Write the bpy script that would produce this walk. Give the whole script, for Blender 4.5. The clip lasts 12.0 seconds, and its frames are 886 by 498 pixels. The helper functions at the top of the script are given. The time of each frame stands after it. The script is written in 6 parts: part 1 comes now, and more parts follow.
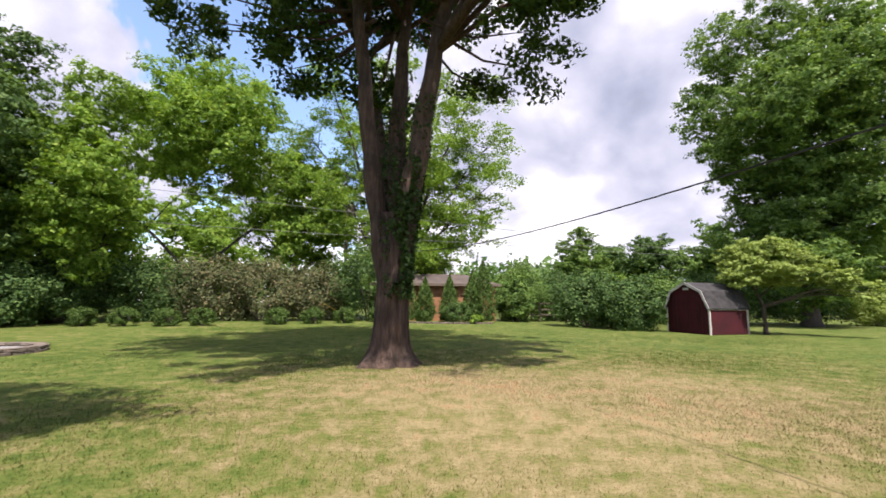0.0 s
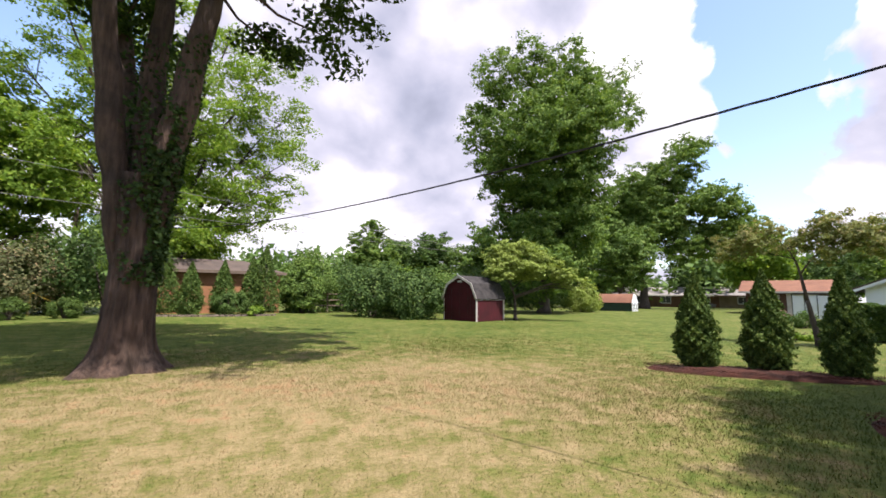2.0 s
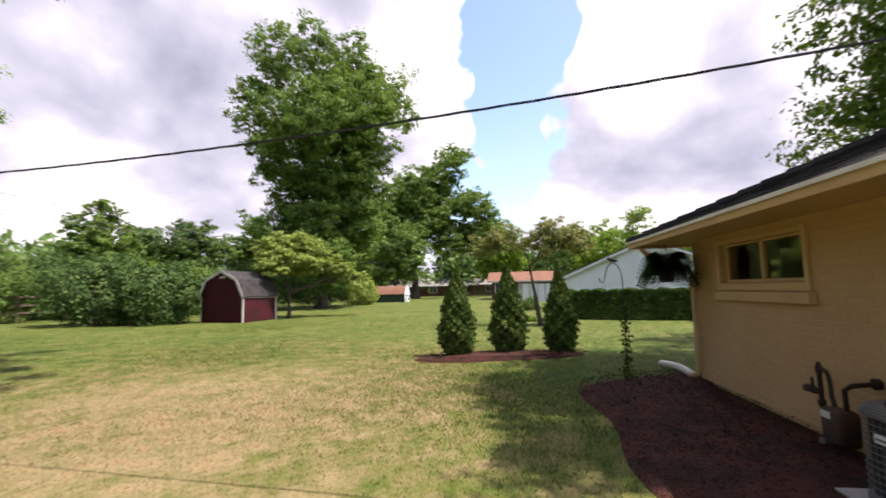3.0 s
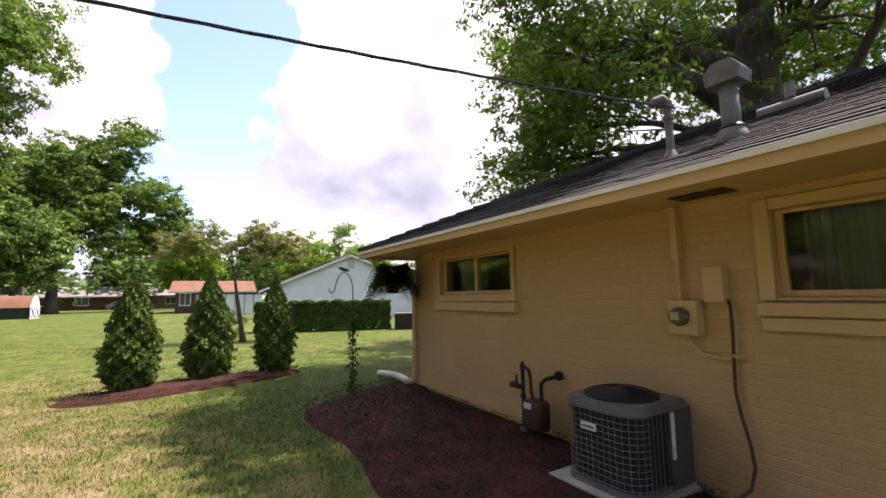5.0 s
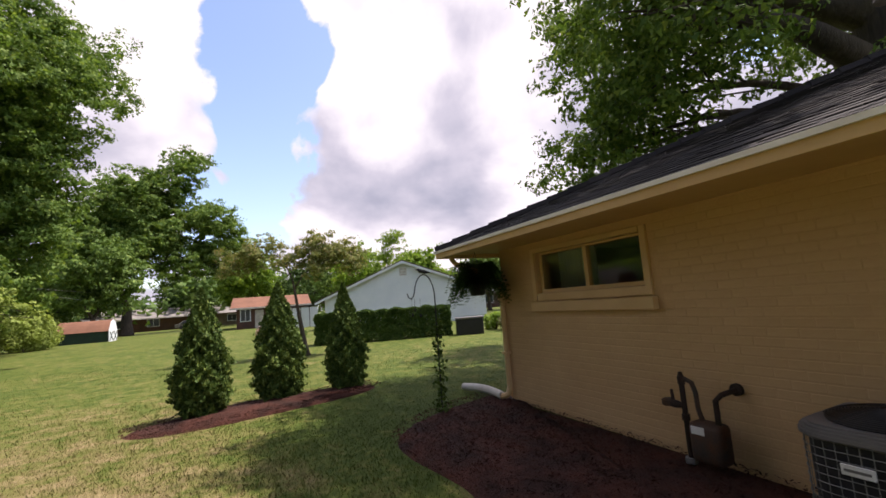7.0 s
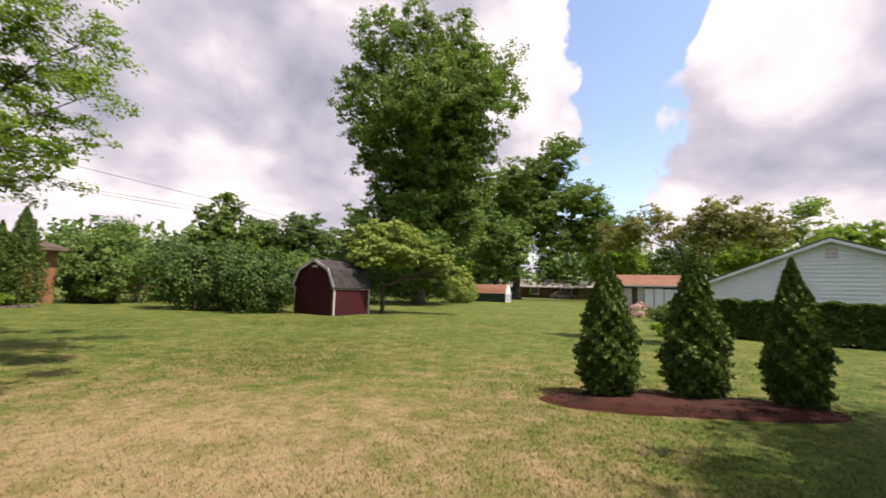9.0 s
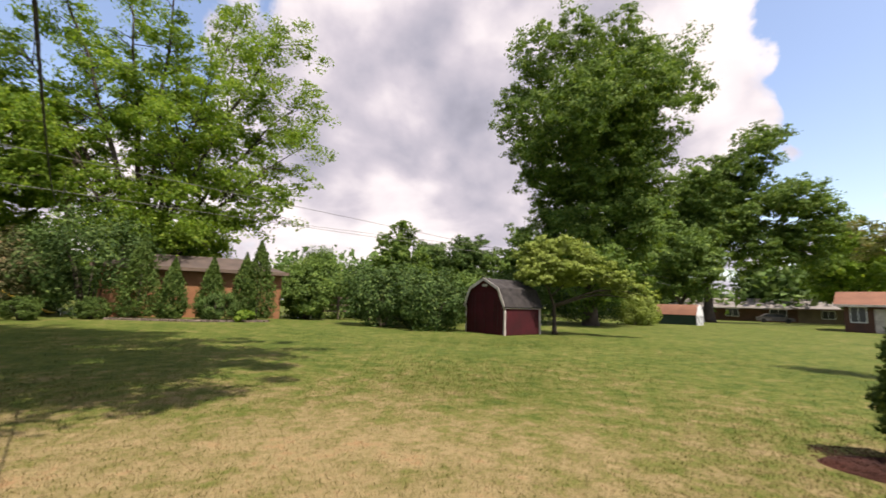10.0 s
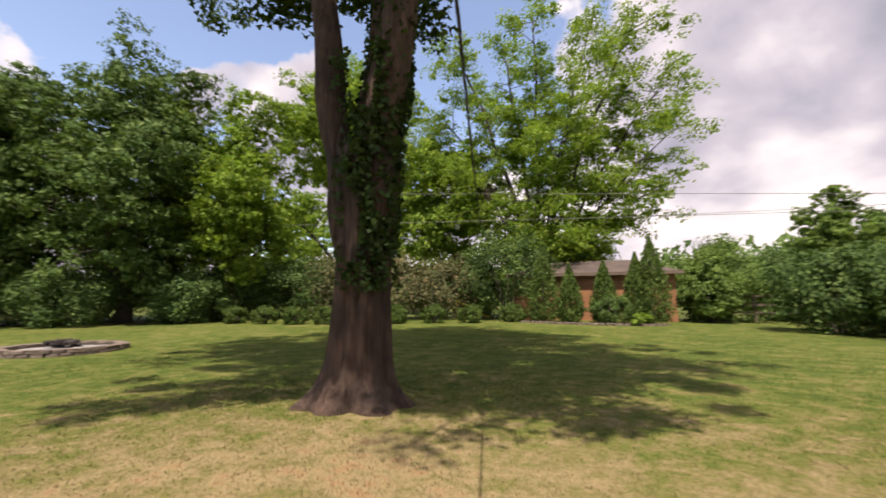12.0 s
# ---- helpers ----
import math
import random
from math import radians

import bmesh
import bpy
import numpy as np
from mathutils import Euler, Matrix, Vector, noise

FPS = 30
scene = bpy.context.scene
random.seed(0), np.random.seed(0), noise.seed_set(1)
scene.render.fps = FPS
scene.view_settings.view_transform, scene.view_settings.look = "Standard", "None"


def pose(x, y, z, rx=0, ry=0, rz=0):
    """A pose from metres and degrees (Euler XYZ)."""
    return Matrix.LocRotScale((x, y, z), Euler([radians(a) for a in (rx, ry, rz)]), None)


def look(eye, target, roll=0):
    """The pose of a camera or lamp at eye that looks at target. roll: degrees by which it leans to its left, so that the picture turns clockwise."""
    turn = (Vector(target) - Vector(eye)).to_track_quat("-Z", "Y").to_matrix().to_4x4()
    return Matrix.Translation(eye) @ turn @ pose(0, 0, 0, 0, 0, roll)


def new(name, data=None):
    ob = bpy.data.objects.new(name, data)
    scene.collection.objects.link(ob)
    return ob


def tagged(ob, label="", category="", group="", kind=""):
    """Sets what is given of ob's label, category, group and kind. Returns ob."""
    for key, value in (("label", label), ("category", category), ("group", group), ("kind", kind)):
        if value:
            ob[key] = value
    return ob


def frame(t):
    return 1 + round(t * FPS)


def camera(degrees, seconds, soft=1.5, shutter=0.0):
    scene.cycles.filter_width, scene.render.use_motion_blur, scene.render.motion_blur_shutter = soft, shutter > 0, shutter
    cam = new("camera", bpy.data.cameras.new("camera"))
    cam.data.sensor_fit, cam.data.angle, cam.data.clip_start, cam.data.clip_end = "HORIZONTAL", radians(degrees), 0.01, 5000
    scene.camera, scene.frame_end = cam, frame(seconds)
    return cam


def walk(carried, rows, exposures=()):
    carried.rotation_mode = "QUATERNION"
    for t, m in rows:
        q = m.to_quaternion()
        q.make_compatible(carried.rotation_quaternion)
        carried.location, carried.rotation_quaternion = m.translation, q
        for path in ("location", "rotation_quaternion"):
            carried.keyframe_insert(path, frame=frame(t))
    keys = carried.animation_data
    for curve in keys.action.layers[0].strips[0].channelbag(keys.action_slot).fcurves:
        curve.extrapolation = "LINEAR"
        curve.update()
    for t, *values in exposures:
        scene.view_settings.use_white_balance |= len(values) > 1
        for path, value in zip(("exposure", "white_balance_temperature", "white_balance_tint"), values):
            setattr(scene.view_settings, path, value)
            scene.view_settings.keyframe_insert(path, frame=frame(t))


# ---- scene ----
cam = camera(92.5, 12.0, soft=1.6, shutter=0.18)

PATH = [
    (0, (-0.259, 0.29, 1.497), (-0.247, 2.273, 1.758), 0.5),
    (0.5, (-0.226, 0.361, 1.512), (0.07, 2.323, 1.764), -0.0),
    (1, (-0.255, 0.445, 1.505), (0.259, 2.364, 1.74), 0.2),
    (1.5, (-0.228, 0.634, 1.497), (0.537, 2.469, 1.709), -0.9),
    (2, (-0.021, 0.932, 1.459), (0.913, 2.686, 1.688), 0.6),
    (2.5, (0.273, 1.117, 1.516), (1.486, 2.696, 1.704), 0.9),
    (3, (0.584, 1.337, 1.566), (2.256, 2.417, 1.756), -1.3),
    (3.5, (0.799, 1.537, 1.532), (2.693, 2.161, 1.685), 0.2),
    (3.7, (0.826, 1.626, 1.568), (2.774, 2.049, 1.73), 0.3),
    (5.3, (1.384, 2.025, 1.55), (3.356, 1.786, 1.782), -1.5),
    (5.5, (1.501, 2.06, 1.567), (3.472, 1.874, 1.854), -2.3),
    (6, (1.724, 2.239, 1.54), (3.708, 2.144, 1.776), -2.3),
    (6.5, (1.939, 2.43, 1.55), (3.926, 2.381, 1.771), -3.9),
    (6.7, (2.042, 2.488, 1.557), (4.028, 2.448, 1.788), -4.3),
    (8.3, (2.824, 3.18, 1.52), (4.693, 3.858, 1.742), -1.0),
    (8.5, (2.903, 3.314, 1.528), (4.675, 4.221, 1.724), -0.7),
    (9, (3.012, 3.677, 1.522), (4.39, 5.115, 1.708), 1.5),
    (9.5, (2.986, 4.013, 1.491), (4.14, 5.627, 1.742), -0.4),
    (10, (3.023, 4.418, 1.47), (3.772, 6.255, 1.728), 1.7),
    (10.5, (2.694, 4.773, 1.473), (3.018, 6.735, 1.687), 0.0),
    (11, (2.688, 5.125, 1.479), (2.679, 7.115, 1.674), 2.0),
    (11.5, (2.651, 5.432, 1.549), (2.379, 7.398, 1.794), 1.3),
    (12, (2.384, 5.852, 1.497), (1.526, 7.642, 1.738), -0.2),
]
walk(cam, [(t, look(eye, target, roll)) for t, eye, target, roll in PATH], exposures=[(0.0, 1.0, 6400, 17), (2.5, 1.0, 6550, 18), (3.5, 0.98, 6750, 19), (5.5, 1.28, 6750, 21), (6.0, 1.05, 6750, 21), (6.5, 0.80, 6750, 21), (8.5, 0.70, 7000, 19), (10.5, 0.66, 7200, 18), (12.0, 0.70, 7250, 20)])

# ---- world, sun ----
SUN_ELEV, SUN_AZ = radians(64), radians(162)      # azimuth clockwise from +y
world = bpy.data.worlds.new("sky")
scene.world = world
world.use_nodes = True
wn = world.node_tree
wn.nodes.clear()


def node(nt, kind, **settings):
    n = nt.nodes.new(kind)
    for key, value in settings.items():
        if key in n.inputs:
            n.inputs[key].default_value = value
    return n


def math_node(nt, op, a, b=None, clamp=False):
    n = nt.nodes.new("ShaderNodeMath")
    n.operation, n.use_clamp = op, clamp
    for i, v in enumerate((a, b)):
        if v is None:
            continue
        if isinstance(v, (int, float)):
            n.inputs[i].default_value = v
        else:
            nt.links.new(v, n.inputs[i])
    return n.outputs[0]


def ramp(nt, value, stops):
    n = nt.nodes.new("ShaderNodeValToRGB")
    while len(n.color_ramp.elements) < len(stops):
        n.color_ramp.elements.new(0.5)
    for e, (p, c) in zip(n.color_ramp.elements, stops):
        e.position, e.color = p, (*c, 1)
    nt.links.new(value, n.inputs[0])
    return n.outputs[0]


def mix_color(nt, fac, a, b, blend="MIX"):
    n = nt.nodes.new("ShaderNodeMix")
    n.data_type, n.blend_type = "RGBA", blend
    for sock, v in ((n.inputs[0], fac), (n.inputs[6], a), (n.inputs[7], b)):
        if isinstance(v, (int, float)):
            sock.default_value = v
        elif isinstance(v, tuple):
            sock.default_value = (*v, 1)
        else:
            nt.links.new(v, sock)
    return n.outputs[2]


def bearing_vec(b, e):
    b, e = radians(b), radians(e)
    return (math.sin(b) * math.cos(e), math.cos(b) * math.cos(e), math.sin(e))


def build_sky():
    nt = wn
    sky = nt.nodes.new("ShaderNodeTexSky")
    sky.sky_type, sky.sun_disc = "NISHITA", False
    sky.sun_elevation, sky.sun_rotation = SUN_ELEV, SUN_AZ
    sky.air_density, sky.dust_density, sky.ozone_density = 1.0, 1.2, 1.0
    co = nt.nodes.new("ShaderNodeTexCoord").outputs["Generated"]
    sep = nt.nodes.new("ShaderNodeSeparateXYZ")
    nt.links.new(co, sep.inputs[0])
    up = math_node(nt, "ADD", math_node(nt, "MAXIMUM", sep.outputs[2], 0.0), 0.22)
    flat = nt.nodes.new("ShaderNodeCombineXYZ")
    nt.links.new(sep.outputs[0], flat.inputs[0])
    nt.links.new(sep.outputs[1], flat.inputs[1])
    nt.links.new(math_node(nt, "MULTIPLY", math_node(nt, "LOGARITHM", up, 2.718), 0.75), flat.inputs[2])

    def cloud_noise(scale, detail, rough, shift):
        mp = nt.nodes.new("ShaderNodeMapping")
        mp.inputs["Location"].default_value = shift
        nt.links.new(flat.outputs[0], mp.inputs[0])
        n = node(nt, "ShaderNodeTexNoise", Scale=scale, Detail=detail, Roughness=rough, Distortion=0.25)
        nt.links.new(mp.outputs[0], n.inputs[0])
        return math_node(nt, "ADD", math_node(nt, "MULTIPLY", n.outputs[0], 1.9), -0.45)

    def bump(b, e, width):
        d = nt.nodes.new("ShaderNodeVectorMath")
        d.operation = "DISTANCE"
        nt.links.new(co, d.inputs[0])
        d.inputs[1].default_value = bearing_vec(b, e)
        q = math_node(nt, "DIVIDE", d.outputs["Value"], width)
        return math_node(nt, "EXPONENT", math_node(nt, "MULTIPLY", math_node(nt, "MULTIPLY", q, q), -1.0))

    def puffs(scale, shift):
        """Rounded heads, one beside another."""
        warp = nt.nodes.new("ShaderNodeVectorMath")
        warp.operation = "ADD"
        nt.links.new(flat.outputs[0], warp.inputs[0])
        wob = node(nt, "ShaderNodeTexNoise", Scale=scale * 0.8, Detail=4.0, Roughness=0.55)
        nt.links.new(flat.outputs[0], wob.inputs[0])
        scaled = nt.nodes.new("ShaderNodeVectorMath")
        scaled.operation = "MULTIPLY_ADD"
        nt.links.new(wob.outputs["Color"], scaled.inputs[0])
        scaled.inputs[1].default_value = (0.9 / scale,) * 3
        scaled.inputs[2].default_value = shift
        nt.links.new(scaled.outputs[0], warp.inputs[1])
        v = nt.nodes.new("ShaderNodeTexVoronoi")
        v.feature = "SMOOTH_F1"
        v.inputs["Scale"].default_value, v.inputs["Smoothness"].default_value = scale, 0.35
        nt.links.new(warp.outputs[0], v.inputs["Vector"])
        return math_node(nt, "SUBTRACT", 0.55, v.outputs["Distance"])

    heads = math_node(nt, "ADD", puffs(5.5, (0.3, 0.7, 0.1)), math_node(nt, "MULTIPLY", puffs(13.0, (0.9, 0.2, 0.5)), 0.5))
    dens = math_node(nt, "ADD", cloud_noise(2.2, 9.0, 0.52, (3.1, 1.7, 0.4)), math_node(nt, "MULTIPLY", heads, 0.15))
    # broad cloud masses and blue gaps of this afternoon
    for b, e, w, k in CLOUDS:
        dens = math_node(nt, "ADD", dens, math_node(nt, "MULTIPLY", bump(b, e, w), k))
    cover = ramp(nt, dens, [(0.47, (0, 0, 0)), (0.505, (0.75, 0.75, 0.75)), (0.56, (1, 1, 1))])
    shade = cloud_noise(2.2, 8.0, 0.52, (7.3, 2.2, 1.0))
    for b, e, w, k in GREYS:
        shade = math_node(nt, "ADD", shade, math_node(nt, "MULTIPLY", bump(b, e, w), k))
    billow = cloud_noise(5.0, 7.0, 0.5, (1.3, 5.2, 2.0))
    shade = math_node(nt, "ADD", shade, math_node(nt, "MULTIPLY", math_node(nt, "SUBTRACT", billow, 0.5), 0.40))
    shade = math_node(nt, "SUBTRACT", shade, math_node(nt, "MULTIPLY", heads, 0.42))
    cloud = ramp(nt, shade, [(0.20, (0.76, 0.75, 0.77)), (0.40, (0.63, 0.63, 0.68)), (0.60, (0.45, 0.455, 0.53)), (0.85, (0.31, 0.33, 0.41)), (1.0, (0.25, 0.27, 0.34))])
    lit = mix_color(nt, 1.0, cloud, (CLOUD, CLOUD, CLOUD), "MULTIPLY")
    blue = mix_color(nt, 1.0, sky.outputs[0], (BLUE, BLUE, BLUE), "MULTIPLY")
    col = mix_color(nt, cover, blue, lit)
    bg = nt.nodes.new("ShaderNodeBackground")
    bg.inputs[1].default_value = 0.1
    nt.links.new(col, bg.inputs[0])
    out = nt.nodes.new("ShaderNodeOutputWorld")
    nt.links.new(bg.outputs[0], out.inputs[0])


BLUE, CLOUD = 1.75, 9.3
CLOUDS = [(70, 32, 0.13, -0.54), (66, 23, 0.06, -0.16), (-31, 29, 0.22, -0.38), (-54, 34, 0.16, -0.40), (29, 12, 0.06, -0.30), (20, 24, 0.34, 0.34), (16, 13, 0.2, 0.14), (92, 24, 0.22, 0.36), (108, 30, 0.4, 0.28), (54, 28, 0.14, 0.22), (52, 14, 0.2, 0.16), (84, 13, 0.2, 0.24), (-45, 25, 0.12, 0.26), (-58, 26, 0.12, 0.26), (-5, 16, 0.3, 0.10), (3, 36, 0.3, 0.26), (38, 38, 0.3, 0.22)]
GREYS = [(20, 23, 0.17, 0.30), (27, 26, 0.16, 0.20), (8, 34, 0.24, 0.20), (16, 13, 0.13, -0.26), (82, 14, 0.11, 0.26), (93, 15, 0.11, 0.22), (89, 24, 0.18, -0.26), (57, 28, 0.15, -0.16), (32, 14, 0.10, -0.12), (-47, 26, 0.3, -0.16)]
build_sky()

sun = new("sun", bpy.data.lights.new("sun", "SUN"))
sun.data.energy, sun.data.angle, sun.data.color = 5.0, radians(0.55), (1.0, 0.95, 0.86)
sun.matrix_world = look(Vector(bearing_vec(162, 64)) * 100, (0, 0, 0))


# ---- materials ----
def material(name):
    m = bpy.data.materials.new(name)
    m.use_nodes = True
    nt = m.node_tree
    return m, nt, nt.nodes["Principled BSDF"]


def tex_noise(nt, scale, detail=5.0, rough=0.55, coord="Object", stretch=None):
    co = nt.nodes.new("ShaderNodeTexCoord").outputs[coord]
    if stretch:
        mp = nt.nodes.new("ShaderNodeMapping")
        mp.inputs["Scale"].default_value = stretch
        nt.links.new(co, mp.inputs[0])
        co = mp.outputs[0]
    n = node(nt, "ShaderNodeTexNoise", Scale=scale, Detail=detail, Roughness=rough)
    nt.links.new(co, n.inputs[0])
    return n.outputs[0]


def add_bump(nt, bsdf, height, strength, distance):
    b = node(nt, "ShaderNodeBump", Strength=strength, Distance=distance)
    nt.links.new(height, b.inputs["Height"])
    nt.links.new(b.outputs[0], bsdf.inputs["Normal"])


def surface(name, a, b, big=1.5, fine=40.0, rough=0.7, metal=0.0, bump=0.3, depth=0.004, grain=0.25, stretch=None, island=0.0, each=0.0):
    """A surface of two tones in patches, with a finer grain and relief."""
    m, nt, bsdf = material(name)
    patches = ramp(nt, tex_noise(nt, big, 4.0), [(0.35, a), (0.68, b)])
    g = tex_noise(nt, fine, 6.0, 0.6, stretch=stretch)
    dark = ramp(nt, g, [(0.25, (1 - grain,) * 3), (0.7, (1.0,) * 3)])
    col = mix_color(nt, 1.0, patches, dark, "MULTIPLY")
    if island or each:
        src = nt.nodes.new("ShaderNodeObjectInfo").outputs["Random"] if each else nt.nodes.new("ShaderNodeNewGeometry").outputs["Random Per Island"]
        k = max(island, each)
        col = mix_color(nt, 1.0, col, ramp(nt, src, [(0.0, (1 - k,) * 3), (1.0, (1.0,) * 3)]), "MULTIPLY")
    nt.links.new(col, bsdf.inputs["Base Color"])
    bsdf.inputs["Roughness"].default_value, bsdf.inputs["Metallic"].default_value = rough, metal
    bsdf.inputs["Specular IOR Level"].default_value = 0.35
    if bump:
        add_bump(nt, bsdf, g, bump, depth)
    return m


def foliage(name, a, b, c=None, through_light=0.24, patch=0.6):
    """Leaves: each leaf its own green, whole boughs a little apart."""
    m, nt, bsdf = material(name)
    rnd = nt.nodes.new("ShaderNodeNewGeometry").outputs["Random Per Island"]
    col = ramp(nt, rnd, [(0.0, a), (0.75, b), (1.0, c or b)])
    bough = ramp(nt, tex_noise(nt, patch, 3.0), [(0.3, (0.72, 0.74, 0.70)), (0.7, (1.1, 1.08, 1.0))])
    col = mix_color(nt, 1.0, col, bough, "MULTIPLY")
    nt.links.new(col, bsdf.inputs["Base Color"])
    bsdf.inputs["Roughness"].default_value = 0.65
    bsdf.inputs["Specular IOR Level"].default_value = 0.16
    tr = nt.nodes.new("ShaderNodeBsdfTranslucent")
    nt.links.new(mix_color(nt, 1.0, col, (1.25, 1.25, 0.6), "MULTIPLY"), tr.inputs[0])
    mx = nt.nodes.new("ShaderNodeMixShader")
    mx.inputs[0].default_value = through_light
    nt.links.new(bsdf.outputs[0], mx.inputs[1])
    nt.links.new(tr.outputs[0], mx.inputs[2])
    nt.links.new(mx.outputs[0], nt.nodes["Material Output"].inputs[0])
    return m


def lawn(name, blades=False):
    """Dry summer lawn: straw patches in the open, greener farther back and under trees."""
    m, nt, bsdf = material(name)
    co = nt.nodes.new("ShaderNodeTexCoord").outputs["Object"]
    sep = nt.nodes.new("ShaderNodeSeparateXYZ")
    nt.links.new(co, sep.inputs[0])
    dx = math_node(nt, "DIVIDE", math_node(nt, "SUBTRACT", sep.outputs[0], 2.8), 6.6)
    dy = math_node(nt, "DIVIDE", math_node(nt, "SUBTRACT", sep.outputs[1], 6.6), 5.6)
    r2 = math_node(nt, "ADD", math_node(nt, "MULTIPLY", dx, dx), math_node(nt, "MULTIPLY", dy, dy))
    dry = math_node(nt, "EXPONENT", math_node(nt, "MULTIPLY", r2, -1.0))
    bx = math_node(nt, "DIVIDE", math_node(nt, "ADD", sep.outputs[0], 0.6), 2.6)
    by = math_node(nt, "DIVIDE", math_node(nt, "SUBTRACT", sep.outputs[1], 8.8), 1.7)
    worn = math_node(nt, "EXPONENT", math_node(nt, "MULTIPLY", math_node(nt, "ADD", math_node(nt, "MULTIPLY", bx, bx), math_node(nt, "MULTIPLY", by, by)), -1.0))
    dry = math_node(nt, "ADD", dry, math_node(nt, "MULTIPLY", worn, 0.45))
    # greener, less straw-coloured ellipse of lawn beside the house bed
    sx = math_node(nt, "DIVIDE", math_node(nt, "SUBTRACT", sep.outputs[0], 8.0), 3.4)
    sy = math_node(nt, "DIVIDE", math_node(nt, "SUBTRACT", sep.outputs[1], 3.4), 1.7)
    green_patch = math_node(nt, "EXPONENT", math_node(nt, "MULTIPLY", math_node(nt, "ADD", math_node(nt, "MULTIPLY", sx, sx), math_node(nt, "MULTIPLY", sy, sy)), -1.0))
    dry = math_node(nt, "SUBTRACT", dry, math_node(nt, "MULTIPLY", green_patch, 0.8))
    big = tex_noise(nt, 0.35, 4.0, 0.6)
    mid = tex_noise(nt, 2.3, 6.0, 0.65)
    small = tex_noise(nt, 9.0, 5.0, 0.7)
    d = math_node(nt, "ADD", math_node(nt, "MULTIPLY", dry, 0.44), -1.04)
    for src, k in ((big, 0.55), (mid, 1.35), (small, 0.85)):
        d = math_node(nt, "ADD", d, math_node(nt, "MULTIPLY", src, k))
    if blades:
        rnd = nt.nodes.new("ShaderNodeNewGeometry").outputs["Random Per Island"]
        d = math_node(nt, "ADD", d, math_node(nt, "MULTIPLY", math_node(nt, "SUBTRACT", rnd, 0.55), 0.30))
    col = ramp(nt, d, [(0.20, (0.056, 0.088, 0.015)), (0.38, (0.092, 0.120, 0.024)), (0.54, (0.148, 0.145, 0.048)), (0.68, (0.200, 0.168, 0.080)), (0.86, (0.268, 0.216, 0.118)), (1.0, (0.270, 0.178, 0.098))])
    tuft = tex_noise(nt, 55.0, 4.0, 0.7)
    fleck = tex_noise(nt, 170.0, 2.0, 0.6)
    grain = ramp(nt, math_node(nt, "ADD", math_node(nt, "MULTIPLY", tuft, 0.6), math_node(nt, "MULTIPLY", fleck, 0.4)), [(0.32, (0.50, 0.50, 0.46)), (0.62, (1.15, 1.13, 1.06))])
    col = mix_color(nt, 1.0, col, grain, "MULTIPLY")
    nt.links.new(col, bsdf.inputs["Base Color"])
    bsdf.inputs["Roughness"].default_value = 0.85
    bsdf.inputs["Specular IOR Level"].default_value = 0.15
    if not blades:
        add_bump(nt, bsdf, tuft, 0.6, 0.03)
    return m


def glass(name):
    m, nt, bsdf = material(name)
    bsdf.inputs["Base Color"].default_value = (0.82, 0.86, 0.85, 1)
    bsdf.inputs["Roughness"].default_value = 0.02
    bsdf.inputs["Transmission Weight"].default_value = 1.0
    bsdf.inputs["IOR"].default_value = 1.5
    nt.links.new(ramp(nt, tex_noise(nt, 6.0), [(0.3, (0.02,) * 3), (0.8, (0.06,) * 3)]), bsdf.inputs["Roughness"])
    return m


M = {}
M["lawn"], M["blades"] = lawn("dry_lawn"), lawn("grass_blades", True)
M["mulch"] = surface("red_mulch", (0.100, 0.029, 0.017), (0.034, 0.012, 0.008), 2.5, 60, 0.95, bump=1.0, depth=0.03, grain=0.6)
M["paint"] = surface("tan_painted_brick", (0.60, 0.388, 0.200), (0.54, 0.340, 0.170), 1.2, 30, 0.6, bump=0.25, depth=0.004, grain=0.14)
M["brick_paint"] = surface("tan_painted_brick_face", (0.61, 0.398, 0.205), (0.56, 0.355, 0.175), 1.2, 45, 0.6, bump=0.3, depth=0.003, grain=0.14, each=0.05)
M["brick_rest"] = surface("tan_painted_brick_course", (0.61, 0.398, 0.205), (0.56, 0.355, 0.175), 1.2, 45, 0.6, bump=0.3, depth=0.003, grain=0.14, island=0.05)
M["trim"] = surface("tan_painted_wood", (0.65, 0.438, 0.225), (0.58, 0.380, 0.190), 2.0, 50, 0.5, bump=0.12, depth=0.002, grain=0.1, stretch=(1, 8, 8))
M["drip"] = surface("white_metal_drip_edge", (0.78, 0.76, 0.70), (0.66, 0.62, 0.56), 3.0, 60, 0.4, bump=0.1, grain=0.1)
M["shingle"] = surface("charcoal_shingle", (0.055, 0.050, 0.052), (0.032, 0.030, 0.033), 1.0, 160, 0.95, bump=0.7, depth=0.004, grain=0.5, each=0.45)
M["shingle_rest"] = surface("charcoal_shingle_course", (0.055, 0.050, 0.052), (0.032, 0.030, 0.033), 1.0, 160, 0.95, bump=0.7, depth=0.004, grain=0.5, island=0.45)
M["roof_deck"] = surface("dark_roofing_felt", (0.03, 0.028, 0.03), (0.022, 0.02, 0.022), 2.0, 80, 0.95, grain=0.4)
M["galv"] = surface("weathered_galvanized", (0.20, 0.19, 0.185), (0.125, 0.115, 0.11), 6.0, 40, 0.7, 0.25, 0.2, 0.002, 0.25)
M["ac_grey"] = surface("grey_enamel", (0.155, 0.148, 0.150), (0.110, 0.105, 0.108), 4.0, 60, 0.45, 0.1, 0.1, 0.001, 0.12)
